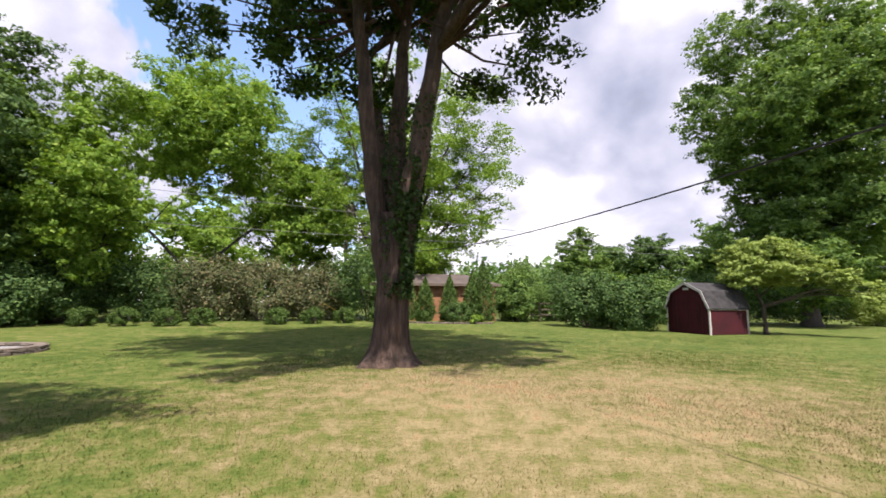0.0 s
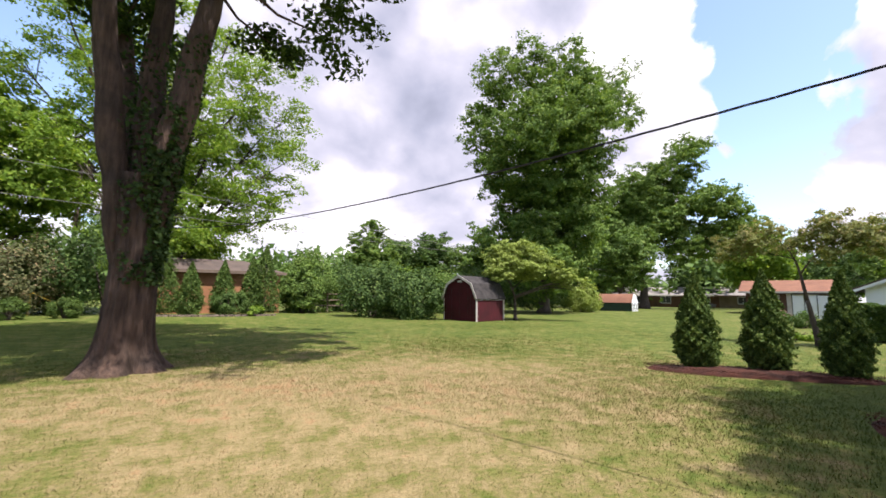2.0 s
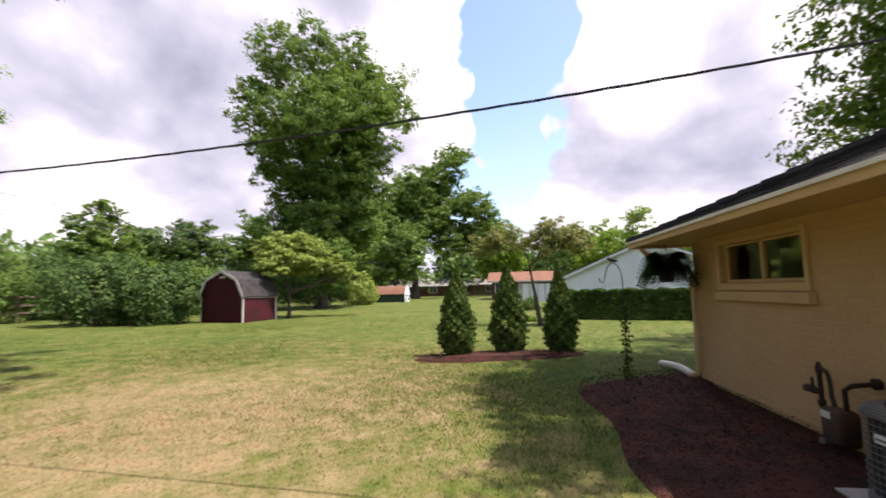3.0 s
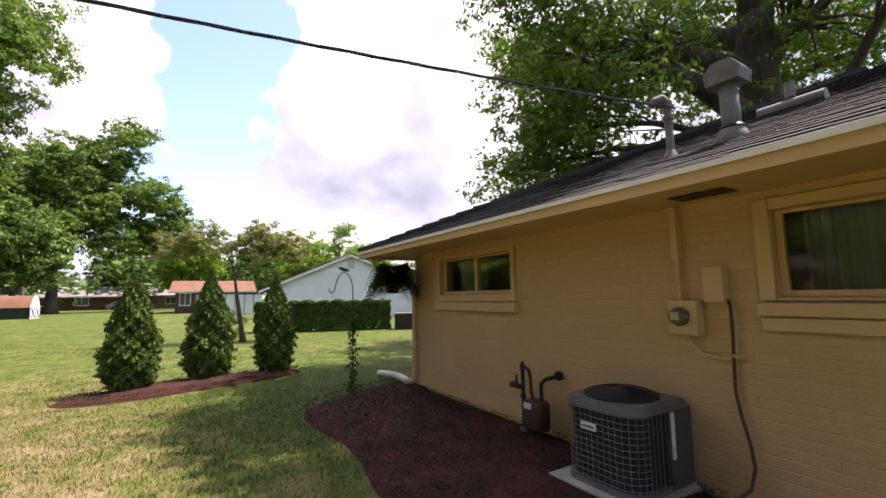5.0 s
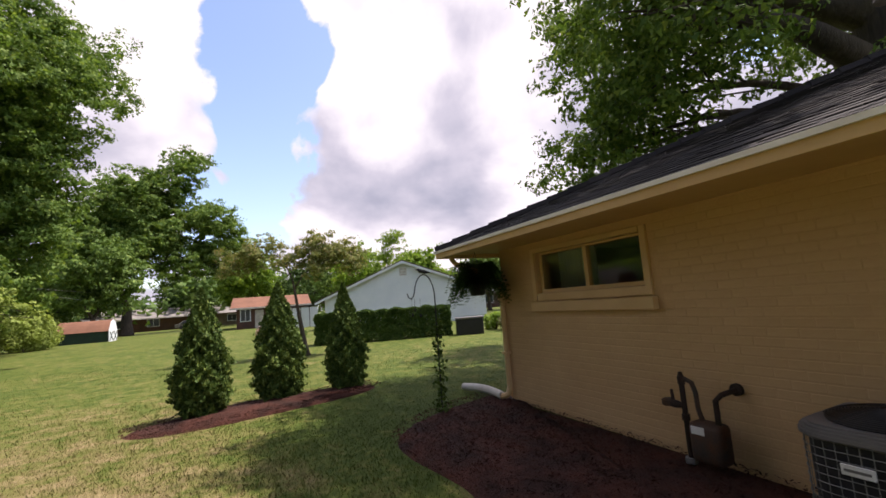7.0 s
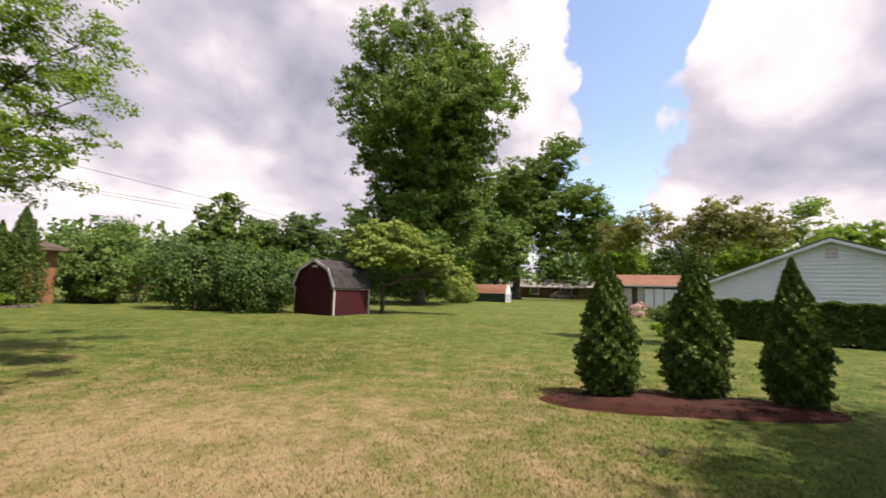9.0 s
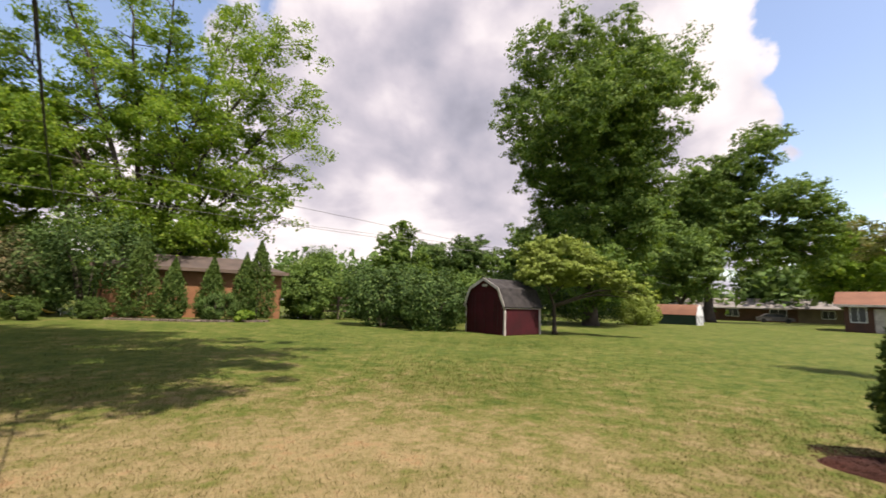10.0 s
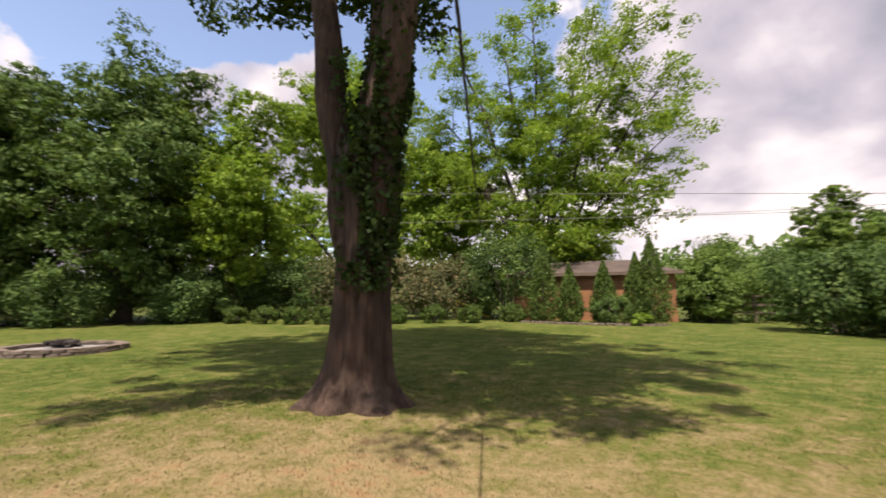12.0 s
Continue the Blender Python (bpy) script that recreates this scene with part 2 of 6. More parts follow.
# the grey enamel in a darker, rougher tone for the side panel
M["ac_panel"] = surface("grey_enamel_side", (0.078, 0.074, 0.074), (0.052, 0.050, 0.050), 4.0, 60, 0.55, 0.1, 0.1, 0.001, 0.15)
M["ac_dark"] = surface("dark_coil_fins", (0.035, 0.036, 0.04), (0.022, 0.022, 0.025), 8.0, 140, 0.7, 0.3, 0.4, 0.003, 0.4)
M["wire_grey"] = surface("grey_coated_wire", (0.20, 0.20, 0.19), (0.15, 0.15, 0.145), 9.0, 60, 0.5, 0.1, 0.0)
M["white_plate"] = surface("white_plate", (0.72, 0.72, 0.70), (0.62, 0.62, 0.60), 9.0, 60, 0.4, 0.0, 0.0)
M["black"] = surface("black_plastic", (0.022, 0.022, 0.024), (0.015, 0.015, 0.016), 6.0, 80, 0.5, bump=0.1, depth=0.001, grain=0.2)
M["dial"] = surface("smoky_meter_cover", (0.20, 0.15, 0.085), (0.12, 0.09, 0.055), 5.0, 30, 0.25, bump=0.0, grain=0.15)
M["dial_face"] = surface("yellowed_dial_face", (0.52, 0.47, 0.25), (0.40, 0.36, 0.18), 8.0, 40, 0.4, bump=0.0, grain=0.15)
M["cable_brown"] = surface("dark_brown_cable", (0.075, 0.048, 0.032), (0.045, 0.03, 0.022), 6.0, 60, 0.6, bump=0.1, grain=0.2)
M["rust"] = surface("rusty_pipe", (0.06, 0.036, 0.027), (0.035, 0.025, 0.021), 9.0, 60, 0.8, 0.3, 0.4, 0.002, 0.4)
M["gas"] = surface("weathered_gas_meter", (0.055, 0.046, 0.040), (0.105, 0.046, 0.022), 7.0, 60, 0.7, 0.2, 0.3, 0.002, 0.35)
M["white_pipe"] = surface("white_corrugated_plastic", (0.70, 0.67, 0.62), (0.55, 0.51, 0.46), 5.0, 60, 0.5, bump=0.1, grain=0.2)
M["bark"] = surface("grey_brown_bark", (0.132, 0.082, 0.060), (0.058, 0.041, 0.033), 1.6, 13, 0.95, bump=1.0, depth=0.10, grain=0.7, stretch=(1, 1, 0.14))
M["bark_far"] = surface("dark_bark", (0.10, 0.078, 0.06), (0.06, 0.05, 0.042), 1.0, 10, 0.95, bump=0.8, depth=0.05, grain=0.5, stretch=(1, 1, 0.2))
M["maple"] = foliage("maple_leaves", (0.030, 0.058, 0.014), (0.055, 0.100, 0.020), (0.10, 0.15, 0.03))
M["bright"] = foliage("light_green_leaves", (0.113, 0.203, 0.033), (0.204, 0.322, 0.048), (0.302, 0.390, 0.074), 0.45)
M["mid"] = foliage("mid_green_leaves", (0.069, 0.127, 0.032), (0.131, 0.215, 0.050), (0.206, 0.281, 0.073))
M["deep"] = foliage("deep_green_leaves", (0.046, 0.092, 0.025), (0.089, 0.154, 0.040), (0.151, 0.215, 0.067), 0.24)
M["canopy"] = foliage("sunlit_canopy_leaves", (0.076, 0.142, 0.035), (0.148, 0.238, 0.053), (0.234, 0.313, 0.079), 0.36)
# shrub green darkened to stand in for the shade under trees and overhangs
M["shade_leaf"] = foliage("shaded_shrub_leaves", (0.031, 0.067, 0.019), (0.070, 0.125, 0.034), (0.150, 0.216, 0.066), 0.16, 0.9)
M["dull"] = foliage("bronze_green_leaves", (0.056, 0.069, 0.033), (0.106, 0.117, 0.048), (0.225, 0.163, 0.100), 0.15, 0.8)
M["cherry"] = foliage("olive_bronze_leaves", (0.131, 0.166, 0.061), (0.245, 0.263, 0.096), (0.385, 0.297, 0.175), 0.3, 0.8)
M["dogwood"] = foliage("yellow_green_leaves", (0.175, 0.237, 0.052), (0.268, 0.341, 0.088), (0.351, 0.413, 0.124), 0.3, 1.0)
M["conifer"] = foliage("arborvitae_sprays", (0.035, 0.072, 0.017), (0.089, 0.142, 0.031), (0.177, 0.229, 0.054), 0.12, 3.5)
M["cedar"] = foliage("hedge_conifer_sprays", (0.045, 0.088, 0.021), (0.085, 0.140, 0.031), (0.135, 0.19, 0.045), 0.15, 1.5)
M["box"] = foliage("boxwood_leaves", (0.040, 0.075, 0.016), (0.075, 0.125, 0.026), (0.12, 0.175, 0.04), 0.2, 1.5)
M["ivy"] = foliage("ivy_leaves", (0.022, 0.045, 0.014), (0.040, 0.075, 0.020), (0.065, 0.11, 0.03), 0.2, 2.0)
M["fern"] = foliage("fern_fronds", (0.030, 0.075, 0.018), (0.055, 0.115, 0.028), (0.09, 0.15, 0.04), 0.3, 3.0)
M["woods"] = foliage("distant_woods", (0.072, 0.133, 0.041), (0.123, 0.203, 0.061), (0.174, 0.246, 0.087), 0.3, 0.15)
M["flower"] = foliage("pink_flowers", (0.55, 0.30, 0.36), (0.70, 0.52, 0.55), (0.8, 0.75, 0.7), 0.2, 2.0)
M["red"] = surface("barn_red_paint", (0.062, 0.003, 0.008), (0.036, 0.002, 0.005), 1.5, 22, 0.9, bump=0.3, depth=0.004, grain=0.35, stretch=(6, 6, 0.4))
M["white_trim"] = surface("weathered_white_trim", (0.62, 0.58, 0.55), (0.42, 0.38, 0.36), 2.5, 30, 0.7, bump=0.2, depth=0.003, grain=0.3)
M["shed_roof"] = surface("grey_weathered_shingles", (0.055, 0.050, 0.050), (0.022, 0.020, 0.021), 3.0, 14, 0.95, bump=0.8, depth=0.01, grain=0.5)
M["siding"] = surface("white_vinyl_siding", (0.70, 0.73, 0.76), (0.62, 0.66, 0.70), 0.7, 30, 0.5, bump=0.05, grain=0.08)
M["grey_roof"] = surface("brown_grey_shingles", (0.115, 0.088, 0.075), (0.075, 0.060, 0.055), 1.2, 20, 0.95, bump=0.5, depth=0.01, grain=0.35)
M["orange_roof"] = surface("orange_brown_shingles", (0.22, 0.105, 0.065), (0.16, 0.075, 0.048), 0.9, 20, 0.9, bump=0.4, depth=0.01, grain=0.3)
M["pale_roof"] = surface("pale_grey_shingles", (0.26, 0.24, 0.23), (0.20, 0.185, 0.18), 0.8, 20, 0.95, bump=0.4, depth=0.01, grain=0.25)
M["brick"] = surface("orange_brown_brick", (0.34, 0.165, 0.08), (0.25, 0.115, 0.06), 0.9, 18, 0.9, bump=0.5, depth=0.006, grain=0.3)
M["brick_dark"] = surface("dark_red_brick", (0.12, 0.058, 0.042), (0.075, 0.042, 0.034), 1.0, 18, 0.9, bump=0.4, depth=0.006, grain=0.3)
M["stone"] = surface("grey_tan_stone", (0.24, 0.19, 0.15), (0.15, 0.12, 0.10), 3.0, 30, 0.9, bump=0.6, depth=0.01, grain=0.35, each=0.4)
M["pad"] = surface("pale_concrete_pad", (0.40, 0.385, 0.36), (0.28, 0.265, 0.25), 4.0, 50, 0.9, bump=0.4, depth=0.004, grain=0.3)
M["ash"] = surface("grey_ash", (0.36, 0.35, 0.34), (0.16, 0.155, 0.15), 3.0, 40, 1.0, bump=0.7, depth=0.02, grain=0.5)
M["char"] = surface("charred_wood", (0.05, 0.042, 0.038), (0.022, 0.02, 0.02), 5.0, 40, 0.9, bump=0.6, depth=0.01, grain=0.4)
M["asphalt"] = surface("pale_street_concrete", (0.42, 0.41, 0.40), (0.34, 0.33, 0.33), 0.5, 30, 0.9, bump=0.2, grain=0.15)
M["inside"] = surface("dim_room_wall", (0.075, 0.070, 0.062), (0.055, 0.050, 0.045), 1.0, 20, 0.9, bump=0.0)
M["curtain"] = surface("pale_curtain", (0.42, 0.44, 0.42), (0.32, 0.34, 0.33), 2.0, 30, 0.9, bump=0.2, depth=0.01, grain=0.2)
M["wood_pole"] = surface("weathered_pole_wood", (0.20, 0.15, 0.11), (0.13, 0.10, 0.08), 1.0, 20, 0.95, bump=0.4, depth=0.006, grain=0.4, stretch=(4, 4, 0.3))
M["yellow"] = surface("yellow_plastic", (0.55, 0.38, 0.05), (0.48, 0.32, 0.04), 2.0, 30, 0.5, bump=0.0)
M["green_plastic"] = surface("dark_green_plastic", (0.020, 0.045, 0.035), (0.014, 0.032, 0.026), 2.0, 40, 0.5, bump=0.1, grain=0.15)
M["glass"] = glass("window_glass")
M["far_glass"] = surface("dark_far_window", (0.05, 0.055, 0.065), (0.035, 0.04, 0.05), 2.0, 20, 0.15, bump=0.0, grain=0.05)


# ---- building helpers ----
def gz(x, y):
    """The lawn's height: level near the house, rising a little towards the back, less so beyond the shed."""
    t = min(1.0, max(0.0, (y - 8.0) / 24.0))
    return 0.36 * t * t * (3 - 2 * t) * (1 - 0.5 * min(1.0, max(0.0, (x - 3.0) / 8.0)))


def link_mesh(name, me, mat, parent=None, label=""):
    if mat:
        me.materials.append(mat)
    ob = new(name, me)
    if parent:
        ob.parent = parent
    if label:
        tagged(ob, label)
    return ob


def part(name, bm, mat, parent=None, label="", smooth=False):
    me = bpy.data.meshes.new(name)
    bm.normal_update()
    bm.to_mesh(me)
    bm.free()
    if smooth:
        me.polygons.foreach_set("use_smooth", [True] * len(me.polygons))
    return link_mesh(name, me, mat, parent, label)


def thing(name, place, label, category, group="", rz=0.0, kind=""):
    ob = new(name)
    ob.empty_display_size = 0.2
    ob.matrix_world = pose(*place, 0, 0, rz)
    return tagged(ob, label, category, group, kind)


def box(bm, x0, x1, y0, y1, z0, z1, bevel=0.0):
    vs = [bm.verts.new(p) for p in ((x0, y0, z0), (x1, y0, z0), (x1, y1, z0), (x0, y1, z0), (x0, y0, z1), (x1, y0, z1), (x1, y1, z1), (x0, y1, z1))]
    fs = [bm.faces.new([vs[i] for i in f]) for f in ((3, 2, 1, 0), (4, 5, 6, 7), (0, 1, 5, 4), (1, 2, 6, 5), (2, 3, 7, 6), (3, 0, 4, 7))]
    if bevel:
        es = {e for f in fs for e in f.edges}
        bmesh.ops.bevel(bm, geom=list(es), offset=bevel, segments=2, affect="EDGES", profile=0.5)
    return bm


def boxed(x0, x1, y0, y1, z0, z1, bevel=0.0):
    return box(bmesh.new(), x0, x1, y0, y1, z0, z1, bevel)


def prism(bm, outline, axis, a, b):
    """A solid of the outline (pairs), drawn out along axis from a to b."""
    def put(p, v):
        return {"x": (v, p[0], p[1]), "y": (p[0], v, p[1]), "z": (p[0], p[1], v)}[axis]
    lo = [bm.verts.new(put(p, a)) for p in outline]
    hi = [bm.verts.new(put(p, b)) for p in outline]
    n = len(outline)
    bm.faces.new(lo[::-1])
    bm.faces.new(hi)
    for i in range(n):
        bm.faces.new((lo[i], lo[(i + 1) % n], hi[(i + 1) % n], hi[i]))
    bmesh.ops.recalc_face_normals(bm, faces=bm.faces)
    return bm


def tube(bm, pts, radii, seg=8, caps=True, wobble=0.0, rng=None):
    """A round limb or pipe through pts."""
    pts = [Vector(p) for p in pts]
    rings = []
    side = Vector((1, 0, 0))
    for i, p in enumerate(pts):
        ahead = (pts[min(i + 1, len(pts) - 1)] - pts[max(i - 1, 0)]).normalized()
        side = side - ahead * side.dot(ahead)
        if side.length < 1e-3:
            side = ahead.orthogonal()
        side.normalize()
        other = ahead.cross(side)
        r = radii[i] if isinstance(radii, (list, tuple)) else radii
        ring = []
        for k in range(seg):
            a = 2 * math.pi * k / seg
            w = 1.0 + (rng.uniform(-wobble, wobble) if wobble else 0.0)
            ring.append(bm.verts.new(p + (side * math.cos(a) + other * math.sin(a)) * r * w))
        rings.append(ring)
    for a, b in zip(rings, rings[1:]):
        for k in range(seg):
            bm.faces.new((a[k], a[(k + 1) % seg], b[(k + 1) % seg], b[k]))
    if caps:
        bm.faces.new(rings[0][::-1])
        bm.faces.new(rings[-1])
    return bm


def tubed(pts, radii, seg=8, caps=True):
    return tube(bmesh.new(), pts, radii, seg, caps)


def lathe(bm, profile, seg=20, centre=(0, 0)):
    """A turned solid of (radius, z) pairs."""
    rings = [[bm.verts.new((centre[0] + r * math.cos(2 * math.pi * k / seg), centre[1] + r * math.sin(2 * math.pi * k / seg), z)) for k in range(seg)] for r, z in profile]
    for a, b in zip(rings, rings[1:]):
        for k in range(seg):
            bm.faces.new((a[k], a[(k + 1) % seg], b[(k + 1) % seg], b[k]))
    bm.faces.new(rings[0][::-1])
    bm.faces.new(rings[-1])
    return bm


def quads_mesh(name, verts, n_corners=4):
    """A mesh of loose faces from an array (n, corners, 3)."""
    n = len(verts)
    me = bpy.data.meshes.new(name)
    me.vertices.add(n * n_corners)
    me.vertices.foreach_set("co", verts.reshape(-1).astype(np.float32))
    me.loops.add(n * n_corners)
    me.loops.foreach_set("vertex_index", np.arange(n * n_corners, dtype=np.int32))
    me.polygons.add(n)
    me.polygons.foreach_set("loop_start", np.arange(0, n * n_corners, n_corners, dtype=np.int32))
    me.polygons.foreach_set("loop_total", np.full(n, n_corners, dtype=np.int32))
    me.update(calc_edges=True)
    return me


def leaf_array(rng, places, size, lift=0.5, slim=0.5, upright=0.0, facing=None, corners=4):
    """One leaf blade at each place: pointed, with its own turn and size."""
    n = len(places)
    nor = rng.normal(size=(n, 3)) + np.array((0, 0, lift))
    if facing is not None:
        nor = nor * 0.62 + facing
    nor /= np.linalg.norm(nor, axis=1)[:, None] + 1e-9
    tan = np.cross(nor, rng.normal(size=(n, 3)))
    if upright:
        tan = rng.normal(size=(n, 3)) * (1 - upright) + np.array((0, 0, 1.0))
        nor = np.cross(tan, rng.normal(size=(n, 3)))
        nor /= np.linalg.norm(nor, axis=1)[:, None] + 1e-9
    tan /= np.linalg.norm(tan, axis=1)[:, None] + 1e-9
    wid = np.cross(nor, tan)
    s = size * rng.uniform(0.6, 1.35, n)[:, None]
    bend = nor * s * 0.12
    if corners == 3:
        return np.stack((places - tan * s * 0.4 + wid * s * slim * 0.5 - bend, places + tan * s * 0.6, places - tan * s * 0.4 - wid * s * slim * 0.5 + bend), axis=1)
    return np.stack((places - tan * s * 0.5 - bend, places + wid * s * slim * 0.5, places + tan * s * 0.5 - bend, places - wid * s * slim * 0.5), axis=1)


def unit(v):
    return v / (np.linalg.norm(v, axis=1)[:, None] + 1e-6)


def ball_points(rng, n, shell=0.5):
    d = rng.normal(size=(n, 3))
    d /= np.linalg.norm(d, axis=1)[:, None]
    return d * (rng.uniform(0, 1, n) ** shell)[:, None]


def tree(place, label, trunk_r, fork_z, lobes, clusters, per, leaf, leaf_mat, seed, bark="bark_far", clump=0.75, group="", flare=1.5, twigs=3, lean=(0, 0), lift=0.5, flat=0.68):
    """A tree: tapered trunk, limbs to each lobe (x, y, z, radius, height radius, from the base), twigs, and leaves in clumps with gaps."""
    rng = np.random.default_rng(seed)
    rr = random.Random(seed)
    top = thing("tree", (*place, gz(*place)), label, "tree", group)
    bm = bmesh.new()
    fork = Vector((lean[0], lean[1], fork_z))
    n = 9
    pts, rad = [], []
    for i in range(n):
        t = i / (n - 1)
        pts.append(fork * t + Vector((rr.uniform(-0.04, 0.04), rr.uniform(-0.04, 0.04), 0 if i else -0.1)) * trunk_r * 2)
        rad.append(trunk_r * (1 - 0.28 * t) * (1 + (flare - 1) * math.exp(-t * fork_z / (1.1 * trunk_r + 0.1))))
    tube(bm, pts, rad, 14, wobble=0.05, rng=rr)
    places, hearts = [], []
    weigh = sum(l[3] ** 2 * l[4] * (l[5] if len(l) > 5 else 1) for l in lobes)
    bough = []
    for j, (cx, cy, cz, r, h, *thick) in enumerate(sorted(lobes, key=lambda l: (Vector(l[:3]) - fork).length)):
        end = Vector((cx, cy, cz))
        start, r0 = fork * (rr.uniform(0.82, 1.0) if cz > fork_z else max(0.25, (cz - 0.5 * h) / fork_z)), trunk_r * 0.66
        best = (end - start).length
        if math.hypot(cx, cy) > 5.5:
            r0 = min(r0, 0.16)
        for p, pr in bough:
            if p.z < cz and (end - p).length < best * 0.85:
                start, r0, best = p, pr * 0.8, (end - p).length
        mid = start.lerp(end, 0.5) + Vector((rr.uniform(-0.06, 0.06) * best, rr.uniform(-0.06, 0.06) * best, best * 0.10))
        limb = [start.lerp(mid, s * 2).lerp(mid.lerp(end, s * 2 - 1) if s > 0.5 else mid, s) if s > 0.5 else start.lerp(mid, s * 2) for s in [i / 7 for i in range(8)]]
        radii = [r0 * (1 - 0.80 * i / 7) for i in range(8)]
        tube(bm, limb, radii, 7)
        bough += list(zip(limb, radii))[2:7]
        m = max(4, round(clusters * r * r * h * (thick[0] if thick else 1) / weigh))
        cl = ball_points(rng, m, 0.40) * np.array((r, r, h)) * rng.uniform(0.85, 1.2, m)[:, None] + np.array((cx, cy, cz))
        for c in cl[: twigs * 4]:
            a = limb[rr.randint(3, 7)]
            b = Vector(c)
            q = a.lerp(b, 0.5) + Vector((0, 0, 0.12 * (b - a).length))
            tube(bm, [a, q, b], [min(0.07, r0 * 0.2), min(0.04, r0 * 0.12), 0.01], 5, caps=False)
        places.append(cl)
        hearts.append(np.repeat(np.array([(cx, cy, cz - 0.25 * h)]), m, axis=0))
    part("trunk", bm, M[bark], top, smooth=True)
    cl = np.concatenate(places)
    # each clump is a handful of sprays with air between them
    sprays = 6
    sub = np.repeat(cl, sprays, axis=0) + ball_points(rng, len(cl) * sprays, 0.40) * np.array((clump, clump, clump * flat)) * 1.35
    each = max(4, round(per * 2.3 / sprays))
    pos = np.repeat(sub, each, axis=0) + rng.normal(size=(len(sub) * each, 3)) * np.array((1, 1, flat * 0.8)) * clump * 0.26 * np.repeat(rng.uniform(0.6, 1.4, len(sub)), each)[:, None]
    far = sprays * each
    out = unit(pos - np.repeat(sub, each, axis=0)) * 0.45 + unit(pos - np.repeat(cl, far, axis=0)) * 0.35 + unit(pos - np.repeat(np.concatenate(hearts), far, axis=0)) * 0.65
    link_mesh("crown", quads_mesh("crown", leaf_array(rng, pos, leaf * 0.80, lift, 0.58, facing=out, corners=3), 3), M[leaf_mat], top)
    return top


def auto_lobes(seed, cx, cy, z0, z1, radius, count, size=0.45, low=1.0):
    """Lobes spread over an egg-shaped crown between z0 and z1."""
    rr = random.Random(seed)
    out = [(cx, cy, (z0 + z1) / 2, radius * 0.55, (z1 - z0) * 0.36)]
    for i in range(count):
        t = (i + 0.5) / count
        a = i * 2.39996 + rr.uniform(-0.4, 0.4)
        z = z0 + (z1 - z0) * (0.12 + 0.80 * t)
        wide = math.sin(math.pi * (0.16 + 0.76 * t)) ** 0.7 * (1 if t > 0.4 else low)
        r = radius * size * rr.uniform(0.75, 1.2)
        d = max(0.0, radius * wide - r * 0.75) * rr.uniform(0.75, 1.0)
        out.append((cx + d * math.cos(a), cy + d * math.sin(a), z, r, r * 0.72))
    return out


def shrub(place, label, rx, ry, height, count, leaf, mat, seed, group="", name="shrub", lump=0.55, category="shrub", base=0.05, square=2.0):
    """A bush: stems from the ground and leaves in clumps over a lumpy body."""
    rng = np.random.default_rng(seed)
    rr = random.Random(seed)
    count = round(count * 1.7)
    top = thing(name, (*place, gz(*place)), label, category, group)
    bm = bmesh.new()
    for i in range(7):
        a = i * 0.9
        e = Vector((rx * 0.6 * math.cos(a), ry * 0.6 * math.sin(a), height * rr.uniform(0.5, 0.85)))
        tube(bm, [(0.08 * rx * math.cos(a), 0.08 * ry * math.sin(a), -0.03), e * 0.5 + Vector((0, 0, 0.1 * height)), e], [0.03 + 0.006 * height, 0.02, 0.008], 5)
    part("branchwork", bm, M["bark_far"], top)
    d = rng.normal(size=(max(12, count // 120), 3))
    d /= (np.abs(d) ** square).sum(axis=1)[:, None] ** (1 / square)
    d[:, 2] = np.where(d[:, 2] < -0.93, -d[:, 2], d[:, 2])
    f = rng.uniform(0.35, 1.0, len(d)) ** 0.35 * (1 + rng.normal(size=len(d)) * lump * 0.35)
    cl = d * f[:, None] * np.array((rx, ry, height * 0.5)) + np.array((0, 0, height * 0.5))
    cl[:, 2] = np.clip(cl[:, 2], base * height + 0.05, None)
    s = min(rx, ry, height) * 0.145
    pos = np.repeat(cl, 120, axis=0) + ball_points(rng, len(cl) * 120, 0.45) * s * 2.1
    pos[:, 2] = np.abs(pos[:, 2]) + 0.02
    out = unit(pos - np.array((0, 0, height * 0.4))) * 0.75 + unit(pos - np.repeat(cl, 120, axis=0)) * 0.55
    link_mesh("leaves", quads_mesh("leaves", leaf_array(rng, pos, leaf, 0.4, 0.6, facing=out, corners=3), 3), M[mat], top)
    return top


